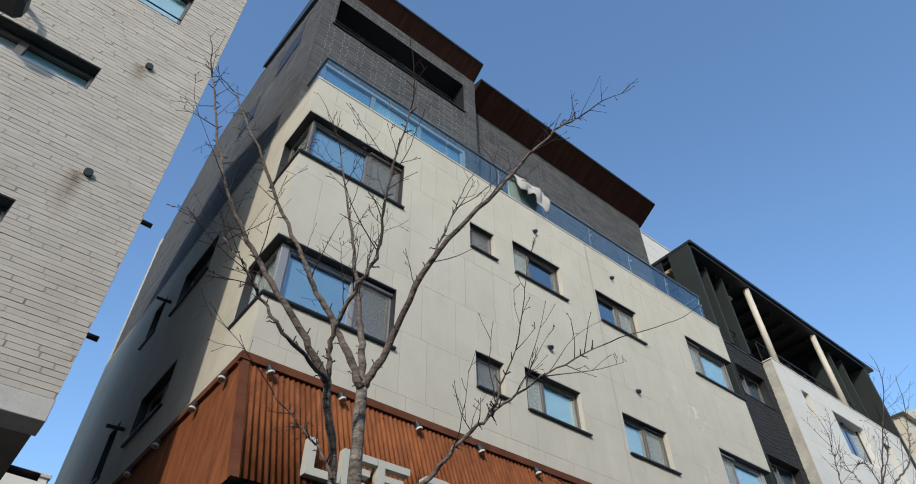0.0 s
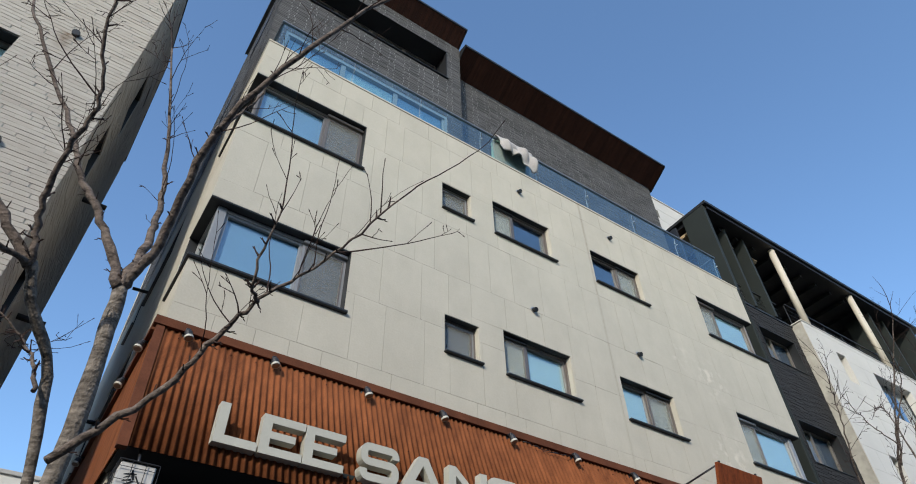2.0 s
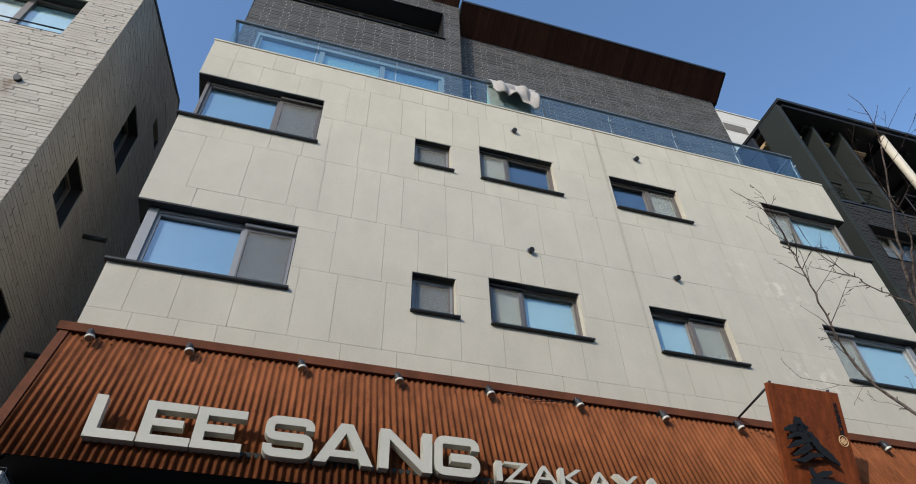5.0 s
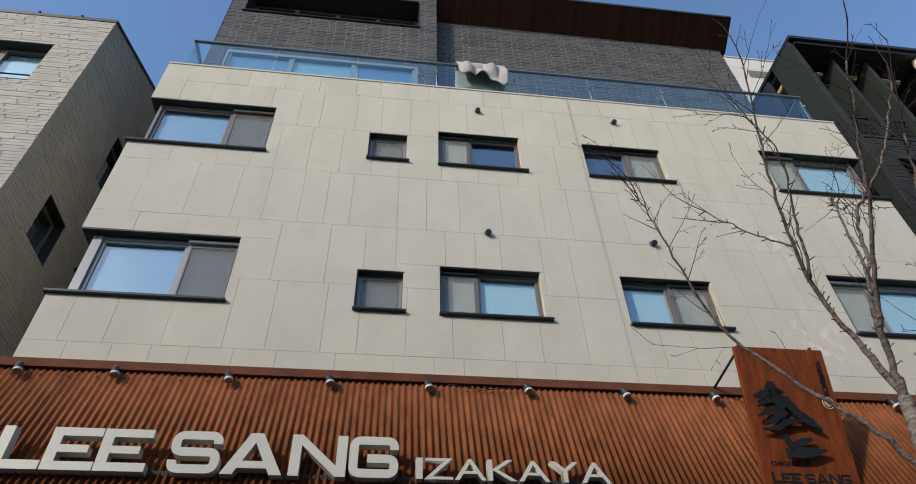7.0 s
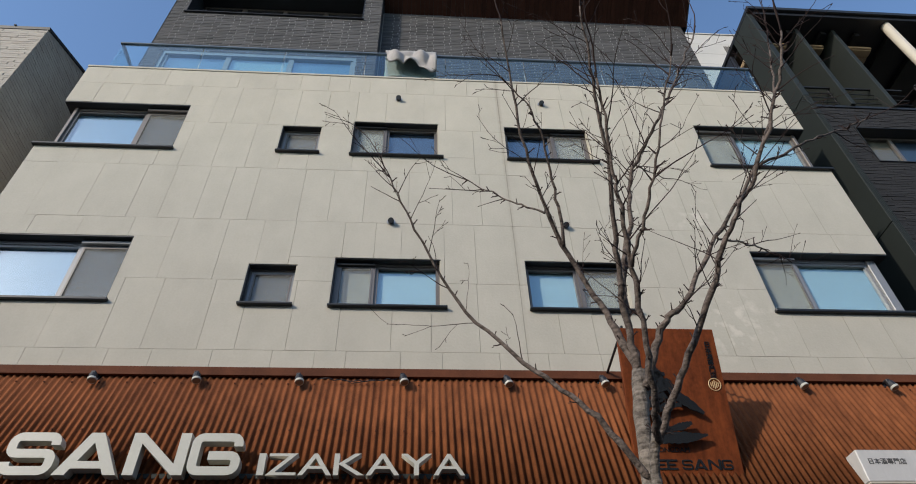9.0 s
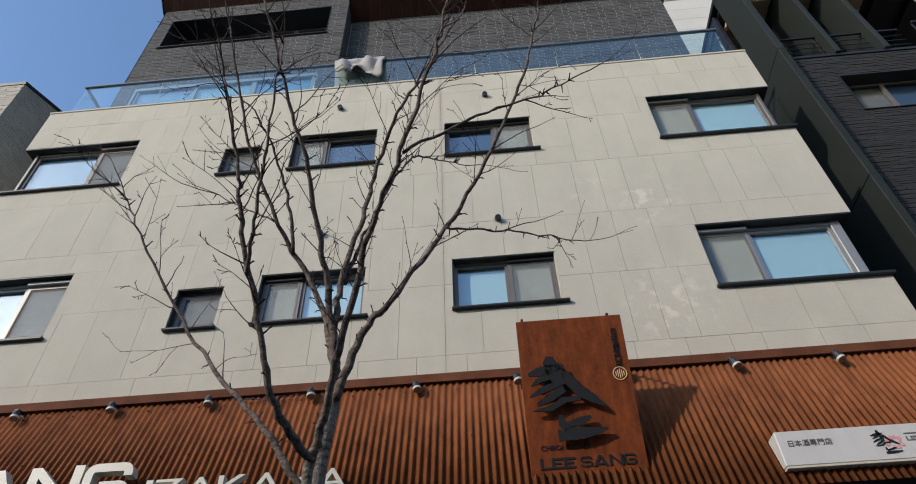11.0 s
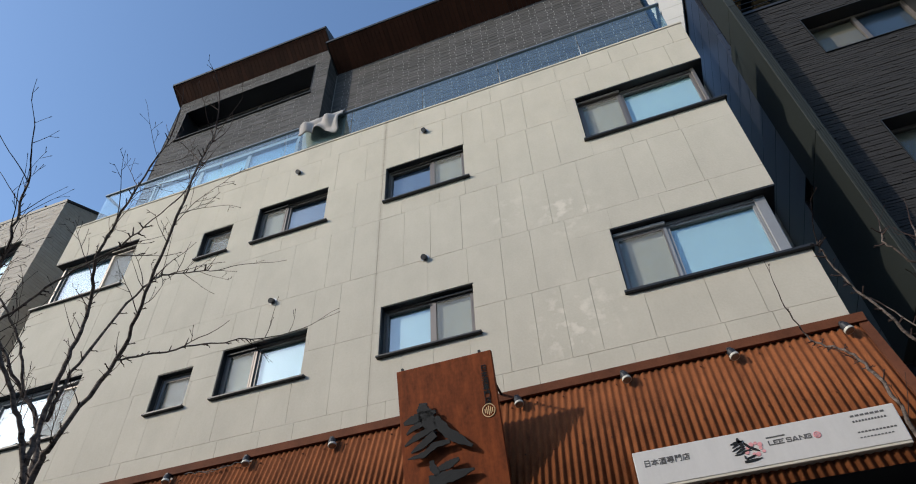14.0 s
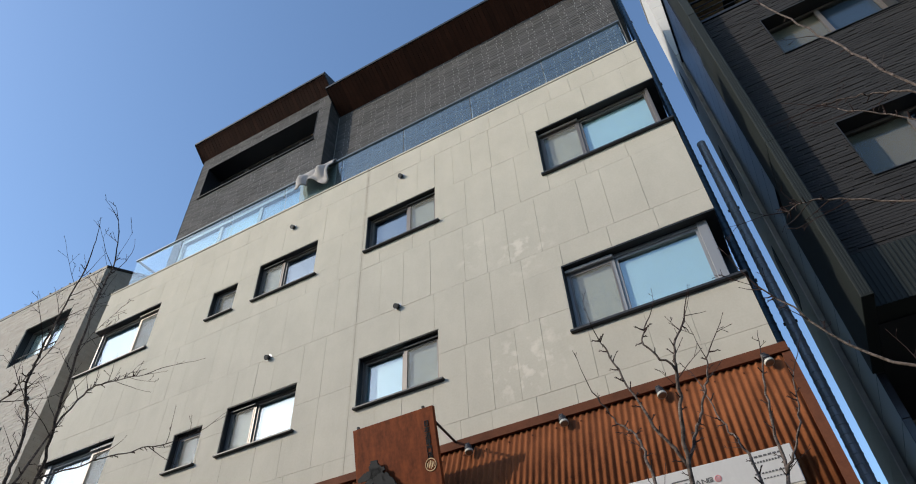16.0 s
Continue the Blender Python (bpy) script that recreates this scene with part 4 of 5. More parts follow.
for outlines in name_shapes(-4.49, NB, 3.37, NH):
    letter_part(outlines, NAME_Y, NAME_Y + 0.10, WHITE, sign)
x = -0.965
for ch, w in zip("IZAKAYA", (0.075, 0.27, 0.30, 0.28, 0.30, 0.28, 0.29)):
    me = lettering(ch, 0.27, 0.08, (0, 0, 0))
    lo = min(v.co.x for v in me.vertices)
    hi = max(v.co.x for v in me.vertices)
    zt = max(v.co.z for v in me.vertices)
    wide = w - 0.015
    for v in me.vertices:
        v.co = ((v.co.x - lo) / (hi - lo) * wide + x, NAME_Y + 0.04 + v.co.y, NB + v.co.z / zt * 0.195)
    part("letter", me, WHITE, sign)
    x += w

# ---- projecting plate sign ----
plate = root("plate_sign", (2.87, -0.845, 5.71), "rust-red weathering steel plate sign with black brush-stroke relief", "sign")
PX0, PX1, PZ0, PZ1, PY = 2.375, 3.37, 4.21, 5.71, -0.845
LEAN = radians(13.5)          # the plate leans out over the footway about its top edge
part("plate", soft_box(PX0, PX1, PY, PY + 0.05, PZ0, PZ1, 0.004), CORTEN, plate)
for x in (PX0 + 0.06, PX1 - 0.12):
    dy, dz = -0.115 - PY, 5.63 - PZ1
    foot = (x, PY + dy * math.cos(LEAN) + dz * math.sin(LEAN), PZ1 - dy * math.sin(LEAN) + dz * math.cos(LEAN))
    part("strut", tube([(x, PY + 0.05, PZ1 - 0.02), foot], 0.014, 8), BLACK, plate)
    part("lug", soft_box(x - 0.012, x + 0.012, PY + 0.005, PY + 0.04, PZ1, PZ1 + 0.03, 0.004), BLACK, plate)


def brush(points, widths, y0, y1):
    """A brush stroke with a swelling, ragged edge, standing off the plate."""
    r = random.Random(len(points) * 7 + int(points[0][0] * 100))
    left, right = [], []
    n = 18
    for k in range(n + 1):
        s = k / n * (len(points) - 1)
        i = min(int(s), len(points) - 2)
        q = s - i
        px = points[i][0] * (1 - q) + points[i + 1][0] * q
        pz = points[i][1] * (1 - q) + points[i + 1][1] * q
        w = (widths[i] * (1 - q) + widths[i + 1] * q) * (1 + r.uniform(-0.18, 0.18))
        dx, dz = points[i + 1][0] - points[i][0], points[i + 1][1] - points[i][1]
        d = math.hypot(dx, dz)
        left.append((px - dz / d * w / 2, pz + dx / d * w / 2))
        right.append((px + dz / d * w / 2, pz - dx / d * w / 2))
    return prism(left + right[::-1], y0, y1)


def emblem(parent, ox, oz, k, y0, y1, mat, tall=1.0, fat=1.0):
    """An abstract brush emblem: a leaning stem, sweeping ribs and a seat, k times its size."""
    for pts, ws in (
        (((0.33, 1.02), (0.32, 0.93), (0.38, 0.80), (0.44, 0.64)), (0.09, 0.15, 0.19, 0.12)),
        (((0.01, 0.80), (0.15, 0.83), (0.30, 0.85), (0.51, 0.88)), (0.04, 0.10, 0.13, 0.04)),
        (((0.49, 0.80), (0.65, 0.58), (0.82, 0.47), (0.99, 0.36)), (0.09, 0.12, 0.11, 0.03)),
        (((0.28, 0.77), (0.14, 0.72), (0.04, 0.66)), (0.08, 0.06, 0.02)),
        (((0.36, 0.65), (0.18, 0.60), (-0.00, 0.52)), (0.08, 0.07, 0.02)),
        (((0.47, 0.60), (0.26, 0.49), (0.09, 0.42)), (0.09, 0.08, 0.02)),
        (((0.68, 0.47), (0.45, 0.46), (0.28, 0.37), (0.03, 0.35)), (0.05, 0.08, 0.07, 0.01)),
        (((0.38, 0.28), (0.39, 0.19), (0.46, 0.10)), (0.05, 0.08, 0.08)),
        (((0.47, 0.16), (0.62, 0.19), (0.78, 0.24)), (0.05, 0.09, 0.04)),
        (((0.32, 0.04), (0.56, 0.05), (0.77, 0.06), (0.98, 0.09)), (0.11, 0.13, 0.10, 0.02)),
    ):
        part("brush_stroke", brush([(ox + k * a, oz + k * tall * b) for a, b in pts], [k * fat * w for w in ws], y0, y1), mat, parent)


emblem(plate, 2.43, 4.572, 0.66, PY - 0.060, PY - 0.042, BLACK_RELIEF, 1.11, 1.2)
for sx, dz in ((0.34, 0.80), (0.46, 0.62), (0.62, 0.05), (0.60, 0.20), (0.80, 0.47)):
    part("stand_off", tube([(2.43 + 0.66 * sx, PY - 0.043, 4.572 + dz * 0.733), (2.43 + 0.66 * sx, PY + 0.002, 4.572 + dz * 0.733)], 0.012, 8), BLACK, plate)
for n, ch in enumerate("日本酒專門店"):
    part("writing", lettering(ch, 0.068, 0.008, (PX1 - 0.128, PY - 0.004, 5.519 - 0.0637 * n)), BLACK_RELIEF, plate)
cx, cz = PX1 - 0.10, 5.132
part("seal", tube([(cx + 0.06 * math.cos(a), PY - 0.003, cz + 0.06 * math.sin(a)) for a in [2 * math.pi * k / 28 for k in range(29)]], 0.005, 6), PALE_GOLD, plate, "round pale gold seal")
for k in range(5):
    h = 0.085 - 0.022 * abs(k - 2)
    part("seal_bar", boxes([(cx - 0.040 + 0.018 * k, cx - 0.032 + 0.018 * k, PY - 0.006, PY - 0.001, cz - h / 2, cz + h / 2)]), PALE_GOLD, plate)
me = lettering("CHEONGDAM", 0.062, 0.006, (0, 0, 0))
hi = max(v.co.x for v in me.vertices)
for v in me.vertices:
    v.co = (PX0 + 0.10 + v.co.x / hi * 0.42, PY - 0.003 + v.co.y, 4.492 + v.co.z)
part("writing", me, BLACK_RELIEF, plate)
for outlines in name_shapes(PX0 + 0.085, 4.335, 0.82, 0.092, 0.16):
    letter_part(outlines, PY - 0.006, PY + 0.001, BLACK_RELIEF, plate)
plate.rotation_euler.x = LEAN

# ---- white box sign ----
box_sign = root("box_sign", (5.43, -0.5, 4.2), "long white acrylic box sign on the rusted canopy", "sign")
SX0, SX1, SZ0, SZ1, SY = 4.44, 6.42, 4.225, 4.525, -0.625
part("case", soft_box(SX0, SX1, SY, SY + 0.17, SZ0, SZ1, 0.006), SIGN_WHITE, box_sign)
part("under_tray", soft_box(SX0 + 0.004, SX1 - 0.004, SY + 0.002, SY + 0.168, SZ0 - 0.02, SZ0 - 0.001, 0.003), CREAM_PAINT, box_sign)
part("writing", lettering("日本酒專門店", 0.062, 0.004, (SX0 + 0.07, SY - 0.003, SZ0 + 0.165)), INK, box_sign)
for k in range(9):
    a = 2 * math.pi * k / 9
    part("flower_print", tube([(5.37 + 0.04 * math.cos(a) * (1 + 0.4 * (k % 3)), SY - 0.0045, 4.37 + 0.045 * math.sin(a)), (5.37 + 0.04 * math.cos(a) * (1 + 0.4 * (k % 3)), SY + 0.001, 4.37 + 0.045 * math.sin(a))], 0.013 + 0.005 * (k % 2), 9), PINK, box_sign)
emblem(box_sign, 5.20, 4.275, 0.20, SY - 0.007, SY + 0.0, BLACK_RELIEF, 1.0, 0.8)
part("name_bar", boxes([(5.47, 5.61, SY - 0.003, SY + 0.001, 4.432, 4.442)]), INK, box_sign)
for outlines in name_shapes(5.475, 4.374, 0.315, 0.038):
    letter_part(outlines, SY - 0.003, SY + 0.001, INK, box_sign)
part("seal", tube([(5.83 + 0.024 * math.cos(2 * math.pi * k / 18), SY - 0.001, 4.39 + 0.024 * math.sin(2 * math.pi * k / 18)) for k in range(19)], 0.004, 6), PINK, box_sign)
for k in range(4):
    part("seal_bar", boxes([(5.812 + 0.010 * k, 5.817 + 0.010 * k, SY - 0.004, SY + 0.001, 4.375, 4.405)]), PINK, box_sign)
for row, (z, h, n, w) in enumerate(((4.472, 0.014, 7, 0.026), (4.428, 0.014, 11, 0.013), (4.342, 0.011, 11, 0.016), (4.302, 0.008, 10, 0.015))):
    for k in range(n):
        a = 6.10 + k * (w + 0.009)
        part("text_bar", boxes([(a, a + w, SY - 0.003, SY + 0.001, z, z + h)]), INK, box_sign)

# ---- lantern below the canopy's corner ----
lantern = root("lantern", (-5.02, -0.62, 3.5), "white box lantern in a thin wire cage under the canopy", "lantern")
lx, ly, lz = -5.12, -0.74, 3.50
part("body", soft_box(lx, lx + 0.26, ly, ly + 0.26, lz, lz + 0.40, 0.01), SIGN_WHITE, lantern)
part("top_plate", soft_box(lx - 0.02, lx + 0.28, ly - 0.02, ly + 0.28, lz + 0.401, lz + 0.410, 0.003), BLACK, lantern)
part("foot_plate", soft_box(lx - 0.02, lx + 0.28, ly - 0.02, ly + 0.28, lz - 0.026, lz - 0.001, 0.004), RUST_TRIM, lantern)
part("hanger", tube([(lx + 0.13, ly + 0.13, lz + 0.42), (lx + 0.13, ly + 0.13, 3.98), (lx + 0.13, YB + 0.09, 4.11)], 0.012, 8), BLACK, lantern)
for k in range(4):
    z = lz + 0.05 + 0.10 * k
    part("cage_wire", tube([(lx - 0.02, ly - 0.02, z), (lx + 0.28, ly - 0.02, z), (lx + 0.28, ly + 0.28, z), (lx - 0.02, ly + 0.28, z), (lx - 0.02, ly - 0.02, z)], 0.003, 5), BLACK, lantern)
for k in range(4):
    q = 0.30 * k / 3 - 0.02
    for p, r in ((lx + q, ly - 0.02), (lx - 0.02, ly + q)):
        part("cage_wire", tube([(p, r, lz), (p, r, lz + 0.40)], 0.003, 5), BLACK, lantern)
emblem(lantern, lx + 0.04, lz + 0.14, 0.18, ly - 0.004, ly + 0.002, BLACK_RELIEF, 1.1, 0.6)
for k in range(4):
    part("brush_mark", brush([(lx + 0.07 + 0.03 * (k % 2), lz + 0.04 + 0.025 * k), (lx + 0.16 - 0.02 * (k % 2), lz + 0.05 + 0.025 * k)], [0.014, 0.006], ly - 0.004, ly + 0.002), BLACK_RELIEF, lantern)

# ---- vents in the facade ----
def pipe_vent(x, y, z, name, label, group, r=0.046, tip=0.02):
    """A short open steel pipe that leans down a little, with a dark mouth and a collar."""
    ob = root(name, (x, y, z), label, "vent", group)
    part("collar", tube([(x, y - 0.006, z), (x, y + 0.01, z)], r + 0.016, 18, smooth=False), STEEL, ob)
    part("pipe", tube([(x, y - 0.007, z), (x, y - 0.065, z - tip), (x, y - 0.0652, z - tip), (x, y - 0.045, z - tip * 0.7)], [r, r, r - 0.007, r - 0.007], 18, smooth=False), METAL, ob)
    part("mouth", tube([(x, y - 0.0625, z - tip * 0.95), (x, y - 0.046, z - tip * 0.72)], [r - 0.008, r - 0.008], 16), BLACK, ob, "dark open mouth")
    return ob


for x, z in ((-0.005, 10.85), (2.34, 10.855), (0.0, 8.0), (2.342, 8.005)):
    pipe_vent(x, 0, z, "vent_outlet", "small round stainless vent outlet in the stone wall", "vents in the stone wall", 0.040, 0.03)

# ---- light brick house ----
BX, BY = -6.66, 0.43
FRONT_W = [(-9.7, -7.915, 8.87, 9.39), (-9.10, -7.39, 11.25, 12.40), (-9.7, -7.855, 6.20, 6.77)]
SIDE_W = [(1.35, 2.1, 8.70, 9.60), (2.15, 2.95, 10.92, 12.15), (3.3, 4.0, 13.0, 13.9), (1.5, 2.15, 6.25, 7.10)]
house = root("brick_house", (-10, 4, 0), "pale greige long-format brick house with a dark metal roof edge", "building")
B0, BT = 4.77, 13.33


def gable(y):
    return BT + (y - BY) * 0.44 if y < 4.0 else 14.90 - (y - 4.0) * 0.60


front_brick = part("front_wall", boxes(stand(minus((-16, BX, B0, BT), FRONT_W), BY, BY + 0.3, "y")), BRICK_LIGHT_BED, house, "pale greige brick")
side_rects = minus((BY + 0.3, 5.9, B0, BT), SIDE_W)
side_brick = part("side_wall", boxes(stand(side_rects, BX - 0.3, BX, "x")), BRICK_LIGHT_BED, house)
part("gable_wall", prism([(BY + 0.02, BT), (5.9, BT), (5.9, gable(5.9) - 0.02), (4.0, gable(4.0) - 0.02), (BY + 0.02, BT + 0.01)], BX - 0.3, BX - 0.001, "x"), BRICK_LIGHT_BED, house)
part("back_wall", boxes([(-16, BX, 5.9, 6.1, B0, BT)]), BRICK_LIGHT, house)
part("roof", prism([(BY - 0.01, BT + 0.012), (4.0, gable(4.0) + 0.01), (6.1, gable(6.1) + 0.01), (6.1, gable(6.1) + 0.07), (4.0, gable(4.0) + 0.07), (BY - 0.03, BT + 0.07)], -16, BX + 0.015, "x"), METAL, house, "thin black metal roof edge")
for k in range(9):
    part("roof_clip", soft_box(-7.3 - 0.75 * k, -7.26 - 0.75 * k, BY - 0.05, BY + 0.03, BT + 0.071, BT + 0.10, 0.004), METAL, house)
part("edge_beam", soft_box(-16, BX + 0.012, BY - 0.012, BY + 0.35, B0 - 0.23, B0 - 0.002, 0.006), CONCRETE, house, "pale concrete edge beam")
part("soffit", boxes([(-16, BX - 0.02, BY + 0.351, 5.9, B0 - 0.20, B0 - 0.02)]), CONCRETE_DARK, house, "dark mottled soffit over the passage")
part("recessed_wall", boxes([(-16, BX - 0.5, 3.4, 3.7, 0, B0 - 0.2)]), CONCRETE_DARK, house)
for x0, x1, z0, z1 in FRONT_W:
    win = part("window", boxes(reveal(x0 + 0.001, x1 - 0.001, z0 + 0.001, z1 - 0.001, BY + 0.02, BY + 0.30)), METAL, house, "window in a deep dark reveal")
    a, b, m = x0 + 0.014, x1 - 0.014, (x0 + x1) / 2 - 0.0
    part("sash_frame", boxes([(a, a + 0.05, BY + 0.18, BY + 0.25, z0 + 0.013, z1 - 0.013), (b - 0.05, b, BY + 0.18, BY + 0.25, z0 + 0.013, z1 - 0.013), (m - 0.05, m + 0.05, BY + 0.18, BY + 0.25, z0 + 0.013, z1 - 0.013), (a + 0.05, m - 0.05, BY + 0.18, BY + 0.25, z0 + 0.013, z0 + 0.06), (m + 0.05, b - 0.05, BY + 0.18, BY + 0.25, z0 + 0.013, z0 + 0.06), (a + 0.05, m - 0.05, BY + 0.18, BY + 0.25, z1 - 0.06, z1 - 0.013), (m + 0.05, b - 0.05, BY + 0.18, BY + 0.25, z1 - 0.06, z1 - 0.013)]), ALUM_BROWN, win)
    for u, w, backing in ((a + 0.05, m - 0.05, BLIND_GREY), (m + 0.05, b - 0.05, BLIND_TEAL)):
        part("pane", boxes([(u, w, BY + 0.21, BY + 0.216, z0 + 0.06, z1 - 0.06)]), PANE, win).visible_shadow = False
        part("blind", boxes([(u, w, BY + 0.27, BY + 0.29, z0 + 0.06, z1 - 0.06)]), backing, win)
    if z1 - z0 > 0.8:
        for z in (z0 + 0.16, z0 + 0.30):
            part("guard_bar", tube([(a, BY + 0.10, z), (b, BY + 0.10, z)], 0.014, 8), BLACK, win)
for y0, y1, z0, z1 in SIDE_W:
    win = part("side_window", boxes([(BX - 0.28, BX - 0.01, y0 + 0.001, y0 + 0.013, z0, z1), (BX - 0.28, BX - 0.01, y1 - 0.013, y1 - 0.001, z0, z1), (BX - 0.28, BX - 0.01, y0 + 0.013, y1 - 0.013, z1 - 0.013, z1 - 0.001), (BX - 0.28, BX - 0.01, y0 + 0.013, y1 - 0.013, z0, z0 + 0.012)]), METAL, house)
    part("sash_frame", boxes([(BX - 0.22, BX - 0.17, a, b, c, d) for a, b, c, d in ((y0 + 0.014, y0 + 0.06, z0 + 0.013, z1 - 0.014), (y1 - 0.06, y1 - 0.014, z0 + 0.013, z1 - 0.014), (y0 + 0.06, y1 - 0.06, z1 - 0.06, z1 - 0.014), (y0 + 0.06, y1 - 0.06, z0 + 0.013, z0 + 0.06))]), ALUM_BROWN, win)
    part("pane", boxes([(BX - 0.20, BX - 0.194, y0 + 0.05, y1 - 0.05, z0 + 0.05, z1 - 0.05)]), PANE, win).visible_shadow = False
    part("blind", boxes([(BX - 0.27, BX - 0.255, y0 + 0.02, y1 - 0.02, z0 + 0.02, z1 - 0.02)]), ROOM_DARK, win)
for x, z in ((-7.443, 9.91), (-7.404, 7.55)):
    pipe_vent(x, BY, z, "vent_pipe", "short stainless vent pipe in the brick wall", "vent pipes in the brick wall", 0.052, 0.012)
lamp_arm = root("wall_lamp", (-9.06, BY, 9.75), "dark rounded lamp head on a bracket by the window", "lamp")
part("bracket", tube([(-9.06, BY, 9.80), (-9.05, BY - 0.30, 9.74), (-9.05, BY - 0.37, 9.45)], 0.04, 10), BLACK, lamp_arm)
part("head", soft_box(-9.22, -8.90, BY - 0.60, BY - 0.22, 9.10, 9.44, 0.08), METAL, lamp_arm)
for y, z in ((2.9, 9.35), (3.1, 7.15), (2.6, 4.9)):
    part("drain_spout", tube([(BX - 0.05, y, z), (BX + 0.36, y, z - 0.02)], 0.045, 12), BLACK, house)

# ---- dark brick neighbour ----
FX, FY = 7.59, 0.44
DB = 0.76
neighbour = root("dark_neighbour", (12, 5, 0), "charcoal brick and white stone house with a dark metal frame", "building")
DW = [(8.49, 10.02, 10.60, 11.60), (8.45, 10.02, 7.86, 8.90)]
for z0, z1, back_y in ((6.2, 8.74, 2.1), (8.75, 12.16, 1.5), (12.17, 15.40, 1.2)):
    part("metal_fin", soft_box(FX, FX + 0.125, FY, back_y, z0, z1, 0.006), GREEN_METAL, neighbour, "dark green-grey metal side frame")
for k in range(4):
    part("fin_rib", boxes([(FX + 0.012 + 0.028 * k, FX + 0.026 + 0.028 * k, FY - 0.007, FY + 0.001, 6.22, 12.15)]), GREEN_METAL, neighbour)
part("brick_wall", boxes(stand(minus((FX + 0.126, 10.36, 6.92, 12.24), DW), DB, DB + 0.3, "y")), BRICK_COAL_BED, neighbour)
rng = random.Random(21)
tagged(part("charcoal_bricks", bricks_mesh(courses(FX + 0.127, 10.355, 6.93, 12.22, DW, 0.30, 0.045, 0.006, 0.007, (0, 0.45, 0.2, 0.7, 0.35), rng, 0.01), DB, "y", -1, rng, (0.004, 0.016)), BRICK_COAL, neighbour, "thin dark split-face bricks"), kind="stuff")
for x0, x1, z0, z1 in DW:
    win = part("window", boxes(reveal(x0 + 0.001, x1 - 0.001, z0 + 0.001, z1 - 0.001, DB - 0.03, DB + 0.29)), METAL, neighbour)
    m = x0 + 0.78
    part("sash_frame", boxes([(x0 + 0.013, x0 + 0.06, DB + 0.2, DB + 0.26, z0 + 0.013, z1 - 0.013), (m - 0.03, m + 0.03, DB + 0.2, DB + 0.26, z0 + 0.013, z1 - 0.013), (x1 - 0.06, x1 - 0.013, DB + 0.2, DB + 0.26, z0 + 0.013, z1 - 0.013), (x0 + 0.06, m - 0.03, DB + 0.2, DB + 0.26, z1 - 0.06, z1 - 0.013), (m + 0.03, x1 - 0.06, DB + 0.2, DB + 0.26, z1 - 0.06, z1 - 0.013)]), ALUM_BROWN, win)
    for u, w, backing in ((x0 + 0.06, m - 0.03, BLIND_BROWN), (m + 0.03, x1 - 0.06, BLIND_DEEP)):
        part("pane", boxes([(u, w, DB + 0.22, DB + 0.226, z0 + 0.013, z1 - 0.06)]), PANE_DULL, win).visible_shadow = False
        part("blind", boxes([(u, w, DB + 0.265, DB + 0.28, z0 + 0.013, z1 - 0.06)]), backing, win)
# ribbed apron under the brick and the dark passage below
apron = part("apron", boxes([(FX + 0.127, 14, DB - 0.02, DB + 0.3, 6.22, 6.91)]), GREEN_METAL, neighbour, "ribbed dark metal apron")
for k in range(60):
    part("rib", boxes([(FX + 0.14 + 0.05 * k, FX + 0.165 + 0.05 * k, DB - 0.032, DB - 0.021, 6.22, 6.91)]), GREEN_METAL, apron)
# soffit and wall are coloured black for the passage's deep shade
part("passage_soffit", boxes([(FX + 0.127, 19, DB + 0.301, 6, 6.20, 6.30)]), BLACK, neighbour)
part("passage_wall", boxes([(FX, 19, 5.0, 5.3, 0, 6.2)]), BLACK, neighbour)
part("passage_pier", soft_box(9.3, 9.6, 2.2, 3.6, 0, 6.19, 0.01), CONCRETE_DARK, neighbour)
for k in range(-10, 16):
    part("side_panel", soft_box(FX + 0.03, FX + 0.12, 2.11 if k < 5 else 1.51, 3.55, 6.2 + 0.575 * k, 6.769 + 0.575 * k, 0.004), SIDE_METAL, neighbour, "glossy dark side panel")
# balcony storey
ZF = 12.26
part("balcony_floor", boxes([(FX + 0.13, 18.6, DB - 0.02, 3.2, ZF, ZF + 0.06)]), METAL, neighbour)
part("roof_slab", soft_box(FX, 19.4, FY - 0.12, 6.0, 15.41, 15.52, 0.006), METAL, neighbour, "thin black roof slab")
part("balcony_ceiling", boxes([(FX + 0.13, 18.8, FY - 0.05, 3.2, 15.30, 15.40)]), BLACK, neighbour)
part("balcony_back_wall", boxes(stand(minus((FX + 0.13, 18.5, ZF + 0.06, 15.3), [(8.2, 9.5, 12.3, 14.6), (10.6, 13.2, 12.3, 14.6), (14.2, 17.0, 12.3, 14.6)]), 3.2, 3.4, "y")), CREAM_PAINT, neighbour)
# one dark sheet painted as the unlit rooms behind the balcony
part("balcony_glass", boxes([(8.2, 17.0, 3.42, 3.46, 12.3, 14.6)]), ROOM_DARK, neighbour)
for k in range(12):
    part("ceiling_slat", boxes([(8.6 + 0.8 * k, 8.72 + 0.8 * k, FY + 0.3, 3.1, 15.18, 15.295)]), METAL, neighbour)
